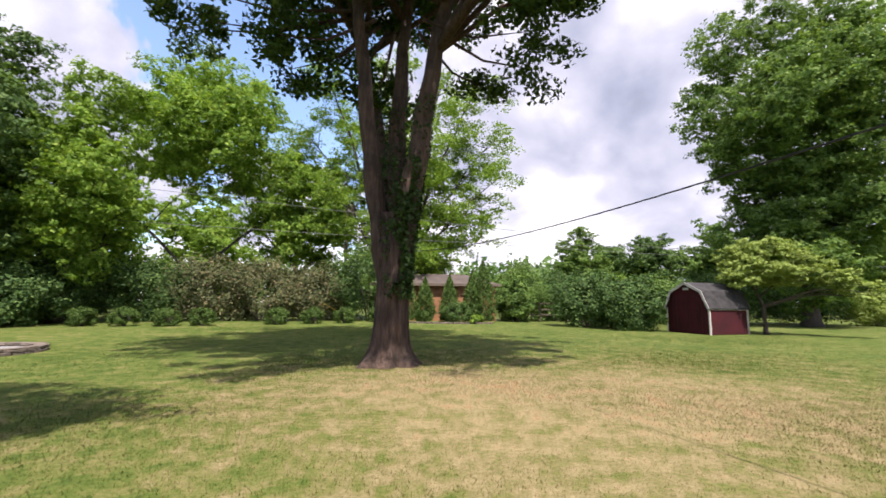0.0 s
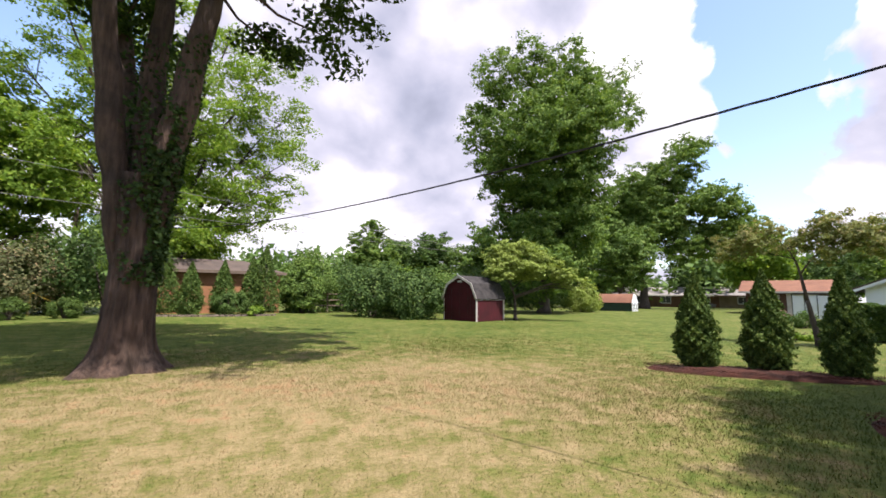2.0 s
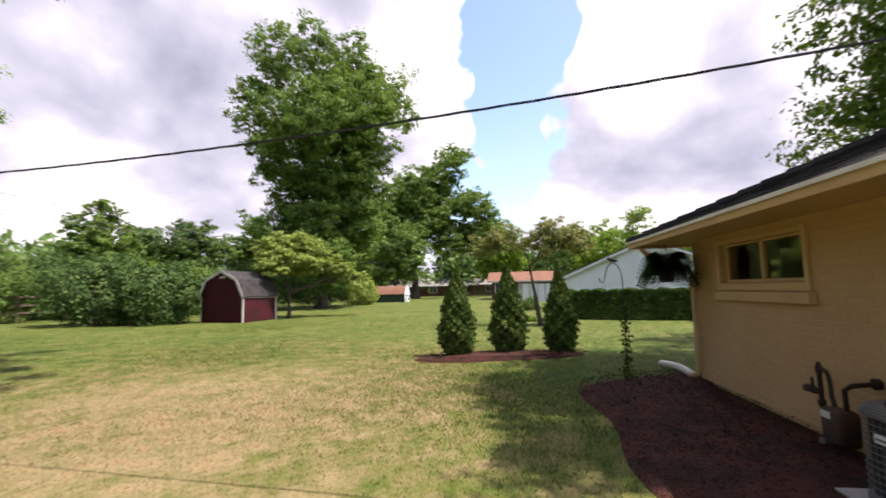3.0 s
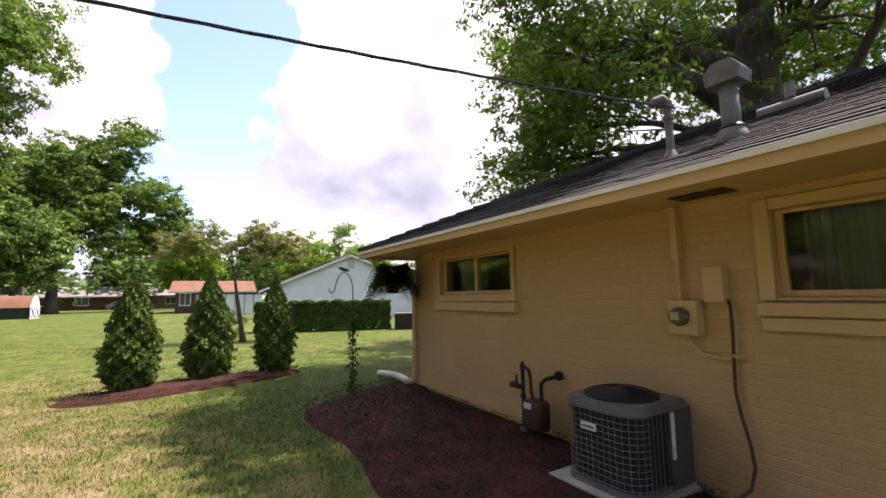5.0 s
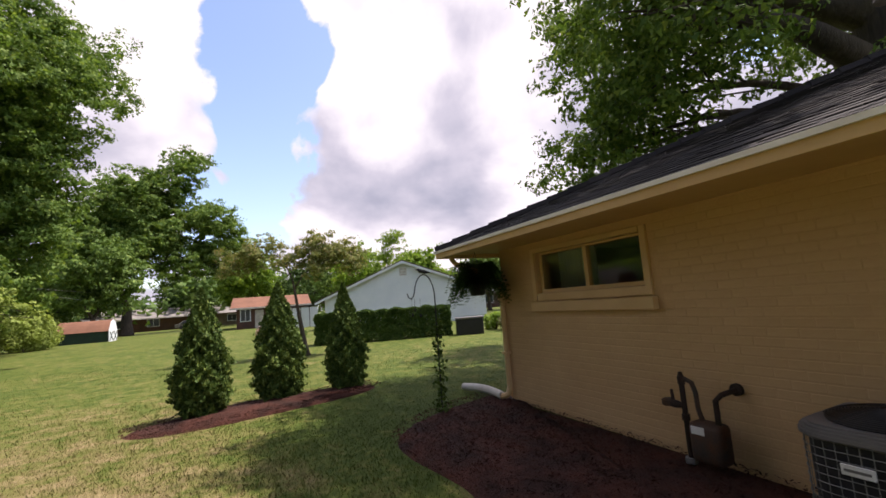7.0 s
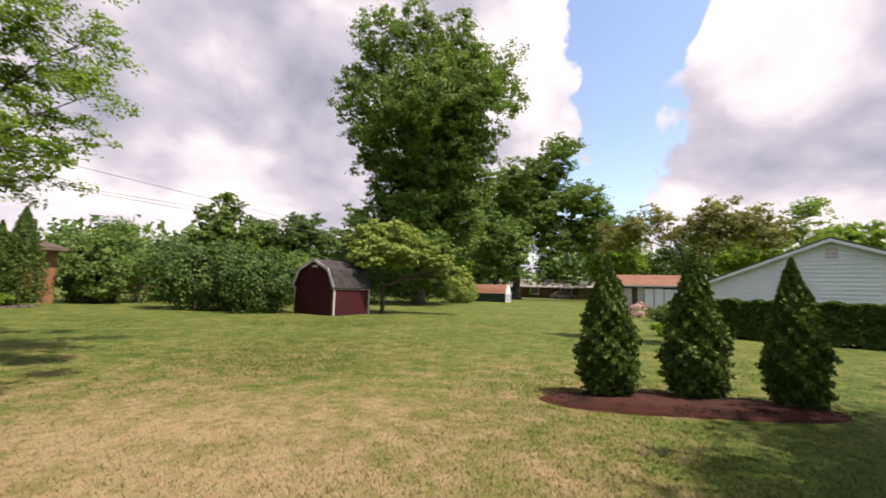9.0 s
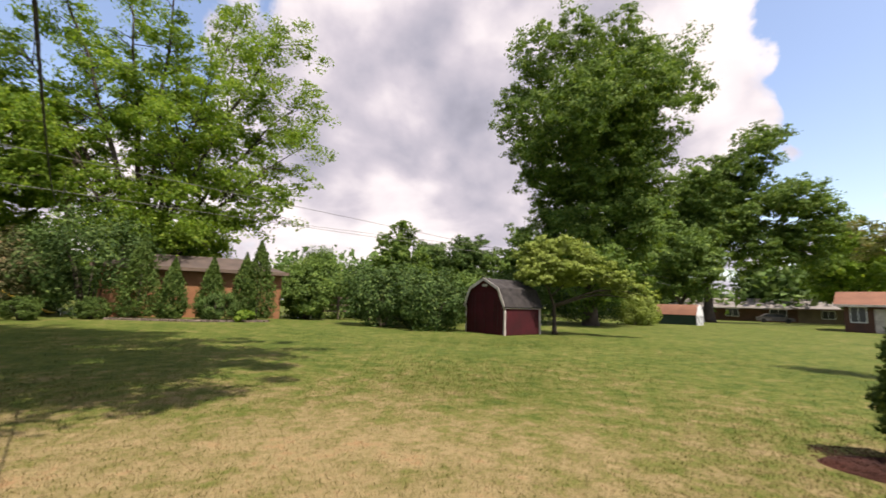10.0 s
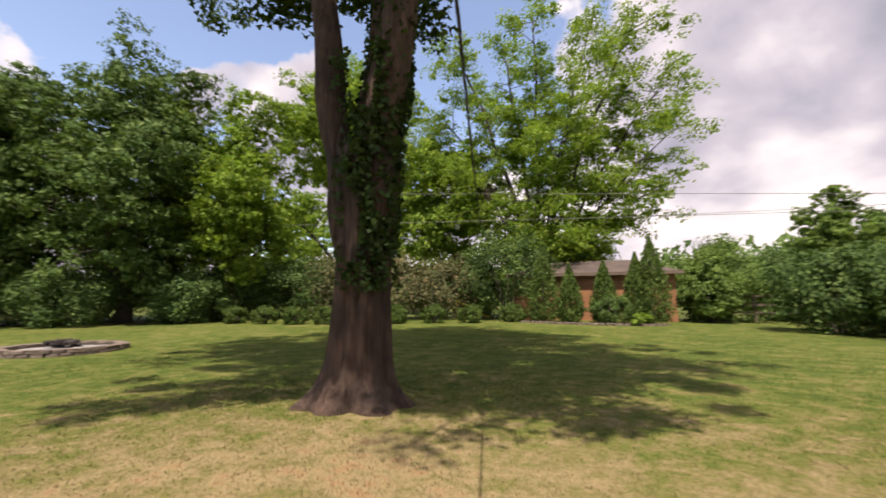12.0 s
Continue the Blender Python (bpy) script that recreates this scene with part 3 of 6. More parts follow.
def spire(place, label, height, radius, count, leaf, mat, seed, group="", bulge=0.25):
    """An upright conifer: a trunk and sprays that stand along a tapering, uneven body."""
    rng = np.random.default_rng(seed)
    top = thing("arborvitae", (*place, gz(*place)), label, "shrub", group)
    part("trunk", tubed([(0, 0, -0.05), (0.01, 0, height * 0.5), (0, 0.01, height * 0.9)], [0.05, 0.03, 0.01], 7), M["bark_far"], top)
    z = rng.uniform(0, 1, count) ** 1.25
    a = rng.uniform(0, 2 * math.pi, count)
    prof = np.where(z < bulge, 0.72 + 0.28 * np.sin(z / bulge * math.pi / 2), (1 - (np.clip(z - bulge, 0, 1) / (1 - bulge)) ** 1.4))
    lumps = 1 + 0.13 * np.sin(a * 3 + z * 17 + seed) + 0.13 * np.sin(a * 5 - z * 29) + 0.15 * np.sin(a * 9 + z * 47) + 0.12 * np.sin(a * 14 - z * 71 + seed)
    r = radius * (prof * lumps + 0.03) * rng.uniform(0.15, 1.0, count) ** 0.28
    pos = np.stack((r * np.cos(a), r * np.sin(a), 0.04 * height + z * height * 0.96), axis=1)
    link_mesh("sprays", quads_mesh("sprays", leaf_array(rng, pos, leaf, upright=0.45, slim=0.6, corners=3), 3), M[mat], top)
    return top


def clipped_hedge(place, label, lx, ly, height, count, leaf, mat, seed, group, rz):
    """A clipped length of hedge: stems inside, leaves dense near its flat, slightly uneven faces."""
    rng = np.random.default_rng(seed)
    top = thing("hedge", (*place, gz(*place)), label, "hedge", group, rz)
    bm = bmesh.new()
    for i in range(8):
        x = -lx + 2 * lx * (i + 0.5) / 8
        tube(bm, [(x, 0, -0.05), (x + 0.05, 0.05, height * 0.5), (x - 0.04, -0.04, height * 0.85)], [0.025, 0.018, 0.008], 5)
    part("branchwork", bm, M["bark_far"], top)
    p = rng.uniform(-1, 1, (count, 3))
    face = rng.integers(0, 5, count)
    depth = 1 - np.abs(rng.normal(0, 0.13, count))
    p[:, 1] = np.where(face < 2, np.sign(p[:, 1]) * depth, p[:, 1])
    p[:, 2] = np.where((face == 2) | (face == 3), depth, p[:, 2])
    p[:, 0] = np.where(face == 4, np.sign(p[:, 0]) * depth, p[:, 0])
    wave = 1 + 0.05 * np.sin(p[:, 0] * 7 + seed) + 0.04 * np.sin(p[:, 2] * 9 + p[:, 0] * 4)
    pos = p * np.array((lx, ly, height / 2)) * wave[:, None] + np.array((0, 0, height / 2 + 0.03))
    pos[:, 2] = np.clip(pos[:, 2], 0.02, None)
    link_mesh("leaves", quads_mesh("leaves", leaf_array(rng, pos, leaf, 0.5, 0.75, corners=3), 3), M[mat], top)


# ---- ground ----
HOUSE = (8.818, 1.676)
HOUSE_RZ = 205.8
HM = pose(HOUSE[0], HOUSE[1], 0, 0, 0, HOUSE_RZ)
HI = HM.inverted()


def bed_edge(x):
    """How far the mulch reaches out from the house wall at x along it."""
    return 2.2 * (1 - math.exp(-max(0.0, x + 0.72) * 1.9)) + 0.10 * math.sin(x * 2.1) - 0.02 * x


def in_beds(x, y):
    p = HI @ Vector((x, y, 0))
    if p.x > -0.7 and -bed_edge(p.x) < p.y < 3:
        return True
    t = ((x - 8.35) * 2.45 + (y - 7.15) * -3.05) / (2.45 ** 2 + 3.05 ** 2)
    if -0.02 < t < 1.02:
        d = abs((x - 8.35) * 3.05 + (y - 7.15) * 2.45) / math.hypot(2.45, 3.05)
        return d < 0.62 * math.sin(math.pi * min(1, max(0, 0.08 + 0.84 * t))) ** 0.5
    return False


def build_ground():
    xs = ys = np.concatenate(([-3000, -900, -300, -120, -70], np.arange(-40, 60.01, 1.0), [75, 110, 300, 900, 3000]))
    bm = bmesh.new()
    grid = [[bm.verts.new((x, y, gz(x, y) + (0.02 * noise.noise((x * 0.25, y * 0.25, 0)) if abs(x) < 60 and abs(y) < 60 else 0))) for x in xs] for y in ys]
    for j in range(len(ys) - 1):
        for i in range(len(xs) - 1):
            bm.faces.new((grid[j][i], grid[j][i + 1], grid[j + 1][i + 1], grid[j + 1][i]))
    tagged(part("ground", bm, M["lawn"], smooth=True), "dry mown lawn with straw-coloured and green patches", "lawn", kind="structure")


build_ground()


def mound(name, label, outline, height, seed, centre):
    """A low heap of mulch with a ragged edge."""
    bm = bmesh.new()
    n = len(outline)
    rings = []
    for f, h in ((1.0, -0.02), (0.93, 0.45), (0.75, 0.8), (0.45, 1.0), (0.15, 1.0)):
        ring = []
        for x, y in outline:
            px, py = centre[0] + (x - centre[0]) * f, centre[1] + (y - centre[1]) * f
            w = noise.noise((px * 5, py * 5, seed)) * 0.5 + noise.noise((px * 14, py * 14, seed)) * 0.4
            ring.append(bm.verts.new((px + w * 0.05, py + w * 0.05, gz(px, py) + height * h * (1 + 0.5 * w) + (0 if h > 0 else -0.03))))
        rings.append(ring)
    for a, b in zip(rings, rings[1:]):
        for i in range(n):
            bm.faces.new((a[i], a[(i + 1) % n], b[(i + 1) % n], b[i]))
    bm.faces.new(rings[-1])
    bmesh.ops.recalc_face_normals(bm, faces=bm.faces)
    return tagged(part(name, bm, M["mulch"], smooth=True), label, "mulch bed", kind="structure")


ax, ay = Vector((8.35, 7.15)), Vector((10.8, 4.1))
mid, along = (ax + ay) / 2, (ay - ax) / 2
across = Vector((along.y, -along.x)).normalized()
mound("mulch_bed", "strip of reddish brown bark mulch under three conifers", [tuple(mid + along * 1.04 * math.cos(a) + across * 0.62 * math.sin(a) * (1 + 0.1 * math.sin(3 * a))) for a in [2 * math.pi * i / 72 for i in range(72)]], 0.09, 3, tuple(mid))
hb = [(x / 10, -bed_edge(x / 10)) for x in range(-7, 75, 1)] + [(7.5, -1.0), (7.5, -0.006)] + [(7.5 - i * 0.4, -0.006) for i in range(1, 19)] + [(-0.2, 0.1), (-0.72, 0.35)]
hb = [((HM @ Vector((x, y, 0))).x, (HM @ Vector((x, y, 0))).y) for x, y in hb]
hc = HM @ Vector((3.4, -1.0, 0))
mound("mulch_bed", "dark reddish brown bark mulch along a tan brick house", hb, 0.05, 8, (hc.x, hc.y))


def mulch_chips(seed):
    rng = np.random.default_rng(seed)
    spots = []
    while len(spots) < 16000:
        x, y = rng.uniform(3.5, 11.5), rng.uniform(-0.5, 7.8)
        if in_beds(x, y) and (HI @ Vector((x, y, 0))).y < -0.02:
            spots.append((x, y, gz(x, y) + 0.055 + (0.03 if x > 8.3 and y > 3.6 else 0.0)))
    v = leaf_array(rng, np.array(spots), 0.032, 1.5, 0.35)
    tagged(link_mesh("mulch_chips", quads_mesh("mulch_chips", v), M["mulch"]), "loose reddish brown bark chips on the beds", "mulch", kind="stuff")


mulch_chips(4)


# ---- the tan house ----
house = new("house")
house.matrix_world = HM
tagged(house, "low tan painted brick house with charcoal shingle hip roof", "house")
WALL_TOP, DEPTH, LONG = 2.265, 9.0, 13.0
OUT, END, EAVE, PITCH = 0.90, 0.38, 2.315, 0.42
W1 = (0.88, 2.60, 1.565, 2.11)
W2 = (5.40, 7.10, 1.50, 2.12)


def wall_with_openings(bm, x0, x1, y0, y1, z0, z1, holes):
    """One wall slab with real openings through it."""
    xs = sorted({x0, x1, *(h[0] for h in holes), *(h[1] for h in holes)})
    zs = sorted({z0, z1, *(h[2] for h in holes), *(h[3] for h in holes)})
    vert = {}

    def v(i, y, k):
        if (i, y, k) not in vert:
            vert[i, y, k] = bm.verts.new((xs[i], y, zs[k]))
        return vert[i, y, k]

    def solid(i, k):
        if not (0 <= i < len(xs) - 1 and 0 <= k < len(zs) - 1):
            return False
        mx, mz = (xs[i] + xs[i + 1]) / 2, (zs[k] + zs[k + 1]) / 2
        return not any(h[0] < mx < h[1] and h[2] < mz < h[3] for h in holes)

    for i in range(len(xs) - 1):
        for k in range(len(zs) - 1):
            if not solid(i, k):
                continue
            bm.faces.new((v(i, y0, k), v(i + 1, y0, k), v(i + 1, y0, k + 1), v(i, y0, k + 1)))
            bm.faces.new((v(i, y1, k + 1), v(i + 1, y1, k + 1), v(i + 1, y1, k), v(i, y1, k)))
            for di, dk, a, c in ((-1, 0, (i, k), (i, k + 1)), (1, 0, (i + 1, k), (i + 1, k + 1)), (0, -1, (i, k), (i + 1, k)), (0, 1, (i, k + 1), (i + 1, k + 1))):
                if not solid(i + di, k + dk):
                    bm.faces.new((v(a[0], y0, a[1]), v(c[0], y0, c[1]), v(c[0], y1, c[1]), v(a[0], y1, a[1])))
    bmesh.ops.recalc_face_normals(bm, faces=bm.faces)
    return bm


wall = part("wall", wall_with_openings(bmesh.new(), 0.0, LONG, 0.0, 0.24, -0.3, WALL_TOP, [W1, W2]), M["paint"], house, "tan painted brick wall")
part("wall", boxed(0.0, 0.24, 0.24, DEPTH, -0.3, WALL_TOP), M["paint"], house)
part("wall", boxed(LONG - 0.24, LONG, 0.24, DEPTH, -0.3, WALL_TOP), M["paint"], house)
part("wall", boxed(0.24, LONG - 0.24, DEPTH - 0.24, DEPTH, -0.3, WALL_TOP), M["paint"], house)
part("room_wall", boxed(0.24, LONG - 0.24, 3.2, 3.3, 0, WALL_TOP), M["inside"], house)
part("room_floor", boxed(0.24, LONG - 0.24, 0.24, DEPTH - 0.24, 0.0, 0.1), M["inside"], house)
part("soffit", boxed(-END + 0.02, LONG + END, -OUT + 0.02, DEPTH + OUT, WALL_TOP, WALL_TOP + 0.02), M["trim"], house, "tan painted soffit boards")
bm = bmesh.new()
box(bm, -END, LONG + END, -OUT - 0.02, -OUT + 0.02, 2.205, EAVE - 0.01, 0.004)
box(bm, -END, -END + 0.04, -OUT + 0.02, DEPTH + OUT, 2.205, EAVE - 0.01, 0.004)
part("fascia", bm, M["trim"], house, "tan painted fascia board")
bm = bmesh.new()
prism(bm, [(-OUT - 0.05, EAVE - 0.035), (-OUT - 0.023, EAVE - 0.035), (-OUT - 0.023, EAVE - 0.009), (-OUT + 0.2, EAVE + 0.06), (-OUT + 0.2, EAVE + 0.075), (-OUT - 0.05, EAVE + 0.002)], "x", -END - 0.02, LONG + END)
part("drip_edge", bm, M["drip"], house, "white metal drip edge")
half = DEPTH / 2 + OUT
ridge_z = EAVE + PITCH * half
bm = bmesh.new()
c = [bm.verts.new(p) for p in ((-END, -OUT, EAVE), (LONG + END, -OUT, EAVE), (LONG + END, DEPTH + OUT, EAVE), (-END, DEPTH + OUT, EAVE), (-END + half, DEPTH / 2, ridge_z), (LONG + END - half, DEPTH / 2, ridge_z))]
for f in ((0, 1, 5, 4), (1, 2, 5), (2, 3, 4, 5), (3, 0, 4), (3, 2, 1, 0)):
    bm.faces.new([c[i] for i in f])
roof = part("roof", bm, M["roof_deck"], house, "charcoal asphalt shingle roof")
bm = bmesh.new()
for i in range(3):
    box(bm, 4.90 + i * 0.14, 5.02 + i * 0.14, -0.42, -0.20, WALL_TOP - 0.008, WALL_TOP - 0.002)
part("soffit_vent", bm, M["black"], house, "dark slotted soffit vent")


def house_window(hole, split, sill, casing, ledge=None):
    x0, x1, z0, z1 = hole
    win = part("window", bmesh.new(), M["trim"], house)
    bm = bmesh.new()
    w = 0.045
    for a in ((x0, x1, z0, z0 + w), (x0, x1, z1 - w * 0.6, z1), (x0, x0 + w, z0 + w, z1 - w * 0.6), (x1 - w, x1, z0 + w, z1 - w * 0.6), (split - 0.03, split + 0.03, z0 + w, z1 - w * 0.6)):
        box(bm, a[0], a[1], 0.06, 0.13, a[2], a[3], 0.006)
    part("window_frame", bm, M["trim"], win)
    part("pane", boxed(x0 + w, split - 0.03, 0.09, 0.096, z0 + w, z1 - w * 0.6), M["glass"], win)
    part("pane", boxed(split + 0.03, x1 - w, 0.10, 0.106, z0 + w, z1 - w * 0.6), M["glass"], win)
    bm = bmesh.new()
    c = casing
    foot = sill[1] + 0.012
    box(bm, x0 - c, x0 - 0.002, -0.035, 0.05, foot, z1 + c * 0.8, 0.006)
    box(bm, x1 + 0.002, x1 + c, -0.035, 0.05, foot, z1 + c * 0.8, 0.006)
    box(bm, x0, x1, -0.035, 0.05, z1 + 0.002, z1 + c * 0.8, 0.006)
    box(bm, x0, x1, -0.028, 0.05, foot, z0 - 0.008, 0.006)
    part("casing", bm, M["trim"], win)
    part("window_sill", boxed(x0 - c - 0.01, x1 + c + 0.04, -0.085, -0.003, *sill, 0.010), M["trim"], win, "tan painted sloping sill")
    if ledge:
        part("ledge", boxed(x0 - c, x1 + c, -0.05, -0.003, *ledge, 0.008), M["trim"], win)
    bm = bmesh.new()
    n = 60
    a0, a1 = x0 + 0.08, split - 0.1
    pts = [(a0 + (a1 - a0) * i / n, 0.34 + 0.02 * math.sin(i * 1.3)) for i in range(n + 1)]
    prev = None
    for x, y in pts:
        v = (bm.verts.new((x, y, z0 - 0.2)), bm.verts.new((x, y, z1 + 0.1)), bm.verts.new((x, y + 0.006, z1 + 0.1)), bm.verts.new((x, y + 0.006, z0 - 0.2)))
        if prev:
            bm.faces.new((prev[0], v[0], v[1], prev[1]))
            bm.faces.new((prev[3], prev[2], v[2], v[3]))
        prev = v
    part("curtain", bm, M["curtain"], win, "pale curtain behind the glass")


house_window(W1, 1.74, (1.325, 1.452), 0.075)
house_window(W2, 6.40, (1.368, 1.462), 0.10, (1.265, 1.360))


def placed(name, local, label, category, rz=0.0, group=""):
    ob = thing(name, (0, 0, 0), label, category, group)
    ob.matrix_world = HM @ pose(*local, 0, 0, rz)
    return ob


# downspout with its outlet
ds = placed("downspout", (0.06, -0.06, 0), "tan painted downspout running down the brick corner", "downspout")
part("pipe", tubed([(0, 0, 0.16), (0, 0, 1.72), (-0.03, -0.06, 1.84), (-0.24, -0.62, 2.10), (-0.27, -0.66, 2.16), (-0.27, -0.68, 2.22)], 0.04, 8), M["trim"], ds)
part("elbow", tubed([(0, 0, 0.2), (-0.01, -0.02, 0.12), (-0.07, -0.05, 0.08), (-0.15, -0.08, 0.07)], 0.047, 8), M["trim"], ds)
for z in (0.7, 1.5):
    part("bracket", boxed(-0.05, 0.05, -0.05, 0.06, z, z + 0.03), M["trim"], ds)
sp = placed("drain_pipe", (-0.05, -0.14, 0), "white corrugated plastic drain pipe lying on mulch", "pipe")
n = 44
part("pipe", tubed([(-1.0 * i / n, -0.12 * i / n + 0.05 * math.sin(i / n * 3), 0.085 + 0.03 * math.sin(i / n * 3)) for i in range(n + 1)], [0.062 if i % 2 else 0.054 for i in range(n + 1)], 14), M["white_pipe"], sp, smooth=True)

# hanging fern under the eave
fp = placed("hanging_fern", (-0.02, -0.43, 1.60), "lush green fern in a dark hanging pot under the eave", "plant")
part("pot", lathe(bmesh.new(), [(0.09, 0), (0.11, 0.02), (0.15, 0.17), (0.16, 0.17), (0.16, 0.19), (0.12, 0.19)], 20), M["black"], fp, smooth=True)
bm = bmesh.new()
for i in range(3):
    a = i * 2.09
    tube(bm, [(0.15 * math.cos(a), 0.15 * math.sin(a), 0.18), (0, 0, 0.66)], 0.004, 5)
tube(bm, [(0, 0, 0.66), (0, 0, 0.69)], 0.005, 5)
part("hanger", bm, M["wire_grey"], fp)


def fern_fronds(parent, count, reach, seed):
    rng = np.random.default_rng(seed)
    out = []
    for i in range(count):
        a, r = rng.uniform(0, 2 * math.pi), reach * rng.uniform(0.6, 1.1)
        up = rng.uniform(0.02, 0.40)
        d = np.array((math.cos(a), math.sin(a), 0))
        s = np.array((-math.sin(a), math.cos(a), 0))
        for k in range(18):
            t = 0.12 + 0.88 * k / 17
            p = d * r * t + np.array((0, 0, 0.18 + up * math.sin(t * 2.3) - 0.30 * t * t * t * r / 0.4))
            w = 0.11 * (1 - 0.75 * t) + 0.02
            for q in (-1, 1):
                tip = p + s * q * w + d * 0.02 + np.array((0, 0, -0.02))
                out.append((p - d * 0.012, tip, p + d * 0.022))
    link_mesh("fronds", quads_mesh("fronds", np.array(out), 3), M["fern"], parent)


fern_fronds(fp, 300, 0.46, 5)

# air conditioner
ac = placed("air_conditioner", (4.42, -0.46, 0.0), "grey outdoor air conditioner with wire grille beside the wall", "air conditioner")
ac.matrix_world = HM @ pose(4.42, -0.46, 0) @ Matrix.Diagonal((0.93, 0.93, 1.0, 1))
part("base_pad", boxed(-0.46, 0.43, -0.46, 0.43, 0.0, 0.07, 0.01), M["pad"], ac, "concrete pad")


def outline(r, front, back, seg=8):
    """A square plan with wide front corners and tighter back ones."""
    pts = []
    for cx, cy, a0, corner in ((1, 1, 0, back), (-1, 1, 90, back), (-1, -1, 180, front), (1, -1, 270, front)):
        for k in range(seg + 1):
            a = radians(a0 + 90 * k / seg)
            pts.append((cx * (r - corner) + corner * math.cos(a), cy * (r - corner) + corner * math.sin(a)))
    return pts


def rounded(bm, r, front, back, z0, z1):
    return prism(bm, outline(r, front, back), "z", z0, z1)


part("coil", rounded(bmesh.new(), 0.345, 0.17, 0.04, 0.08, 0.66), M["ac_dark"], ac, "dark coil fins")
bm = rounded(bmesh.new(), 0.388, 0.20, 0.06, 0.650, 0.672)
rounded(bm, 0.380, 0.195, 0.06, 0.672, 0.690)
rounded(bm, 0.366, 0.185, 0.05, 0.690, 0.704)
rounded(bm, 0.345, 0.17, 0.05, 0.704, 0.716)
part("top_cover", bm, M["ac_grey"], ac)
part("base_pan", rounded(bmesh.new(), 0.380, 0.19, 0.05, 0.07, 0.11), M["ac_grey"], ac)
part("fan_opening", lathe(bmesh.new(), [(0.31, 0.717), (0.31, 0.724), (0.05, 0.722)], 32), M["black"], ac)
part("fan_motor", lathe(bmesh.new(), [(0.09, 0.725), (0.09, 0.748), (0.05, 0.756)], 18), M["rust"], ac)
for k in range(17):
    r = 0.035 + k * 0.017
    part("guard_ring", tubed([(r * math.cos(a), r * math.sin(a), 0.785 - 0.055 * (r / 0.31) ** 2.5) for a in [2 * math.pi * i / 32 for i in range(33)]], 0.0036, 4, caps=False), M["black"], ac)
for k in range(8):
    a = 2 * math.pi * k / 8 + 0.2
    part("guard_spoke", tubed([(r * math.cos(a), r * math.sin(a), 0.782 - 0.055 * (r / 0.31) ** 2.5) for r in (0.03, 0.12, 0.2, 0.25, 0.32)], 0.0045, 4), M["black"], ac)
part("fan_cap", lathe(bmesh.new(), [(0.045, 0.782), (0.045, 0.79), (0.02, 0.794)], 16), M["rust"], ac)
# the grille follows the front and sides, round the wide corners
ring = outline(0.372, 0.185, 0.05)
front = ring[9:] + ring[:1]
for k in range(12):
    z = 0.135 + k * 0.046
    part("grille_wire", tubed([(x, y, z) for x, y in front if y < 0.30], 0.0026, 4), M["wire_grey"], ac)
run = [0.0]
for (x0, y0), (x1, y1) in zip(front, front[1:]):
    run.append(run[-1] + math.hypot(x1 - x0, y1 - y0))
for k in range(1, 36):
    d = run[-1] * k / 36
    i = max(j for j in range(len(run) - 1) if run[j] <= d)
    f = (d - run[i]) / (run[i + 1] - run[i])
    x, y = front[i][0] + (front[i + 1][0] - front[i][0]) * f, front[i][1] + (front[i + 1][1] - front[i][1]) * f
    if y < 0.29:
        part("grille_rod", tubed([(x * 0.988, y * 0.988, 0.11), (x * 0.988, y * 0.988, 0.655)], 0.0034 if k % 6 == 0 else 0.0022, 4), M["wire_grey"], ac)
part("side_panel", boxed(0.352, 0.390, 0.06, 0.385, 0.08, 0.655, 0.012), M["ac_panel"], ac, "grey service panel")
part("side_label", boxed(0.3905, 0.3925, 0.075, 0.125, 0.30, 0.64), M["white_plate"], ac, "pale vertical label strip")
nm = part("name_plate", boxed(-0.13, 0.02, -0.390, -0.377, 0.49, 0.545, 0.003), M["white_plate"], ac, "pale maker's plate")
part("lettering", boxed(-0.115, 0.005, -0.3915, -0.3902, 0.51, 0.525), M["ac_grey"], nm)

# gas meter
gm = placed("gas_meter", (3.03, -0.27, 0.0), "weathered grey gas meter with rusty pipes by the wall", "gas meter")
part("riser", tubed([(0, 0, -0.02), (0, 0, 0.74)], 0.022, 10), M["rust"], gm)
part("pipe_collar", lathe(bmesh.new(), [(0.045, 0.05), (0.05, 0.07), (0.045, 0.10)], 12), M["galv"], gm)
part("pipe_collar", lathe(bmesh.new(), [(0.032, 0.40), (0.032, 0.45)], 12), M["rust"], gm)
part("top_cap", lathe(bmesh.new(), [(0.03, 0.70), (0.03, 0.76), (0.018, 0.78), (0.018, 0.80)], 12), M["rust"], gm)
part("valve", tubed([(0, 0, 0.52), (-0.09, 0, 0.52), (-0.15, -0.01, 0.53), (-0.19, -0.01, 0.53)], [0.022, 0.035, 0.03, 0.025], 10), M["rust"], gm)
part("valve_handle", tubed([(-0.10, 0, 0.54), (-0.105, 0, 0.64)], [0.016, 0.012], 8), M["rust"], gm)
part("regulator", lathe(bmesh.new(), [(0.05, 0.50), (0.055, 0.51), (0.055, 0.545), (0.03, 0.56)], 14, (-0.15, 0.0)), M["gas"], gm)
part("goose_neck", tubed([(0, 0, 0.71), (0.04, 0, 0.745), (0.09, 0.005, 0.72), (0.11, 0.01, 0.64), (0.115, 0.01, 0.50), (0.14, 0.01, 0.42)], 0.02, 9), M["gas"], gm)
bm = boxed(0.05, 0.32, -0.08, 0.10, 0.10, 0.42, 0.045)
part("meter_body", bm, M["gas"], gm, "grey cast meter body stained with rust", smooth=True)
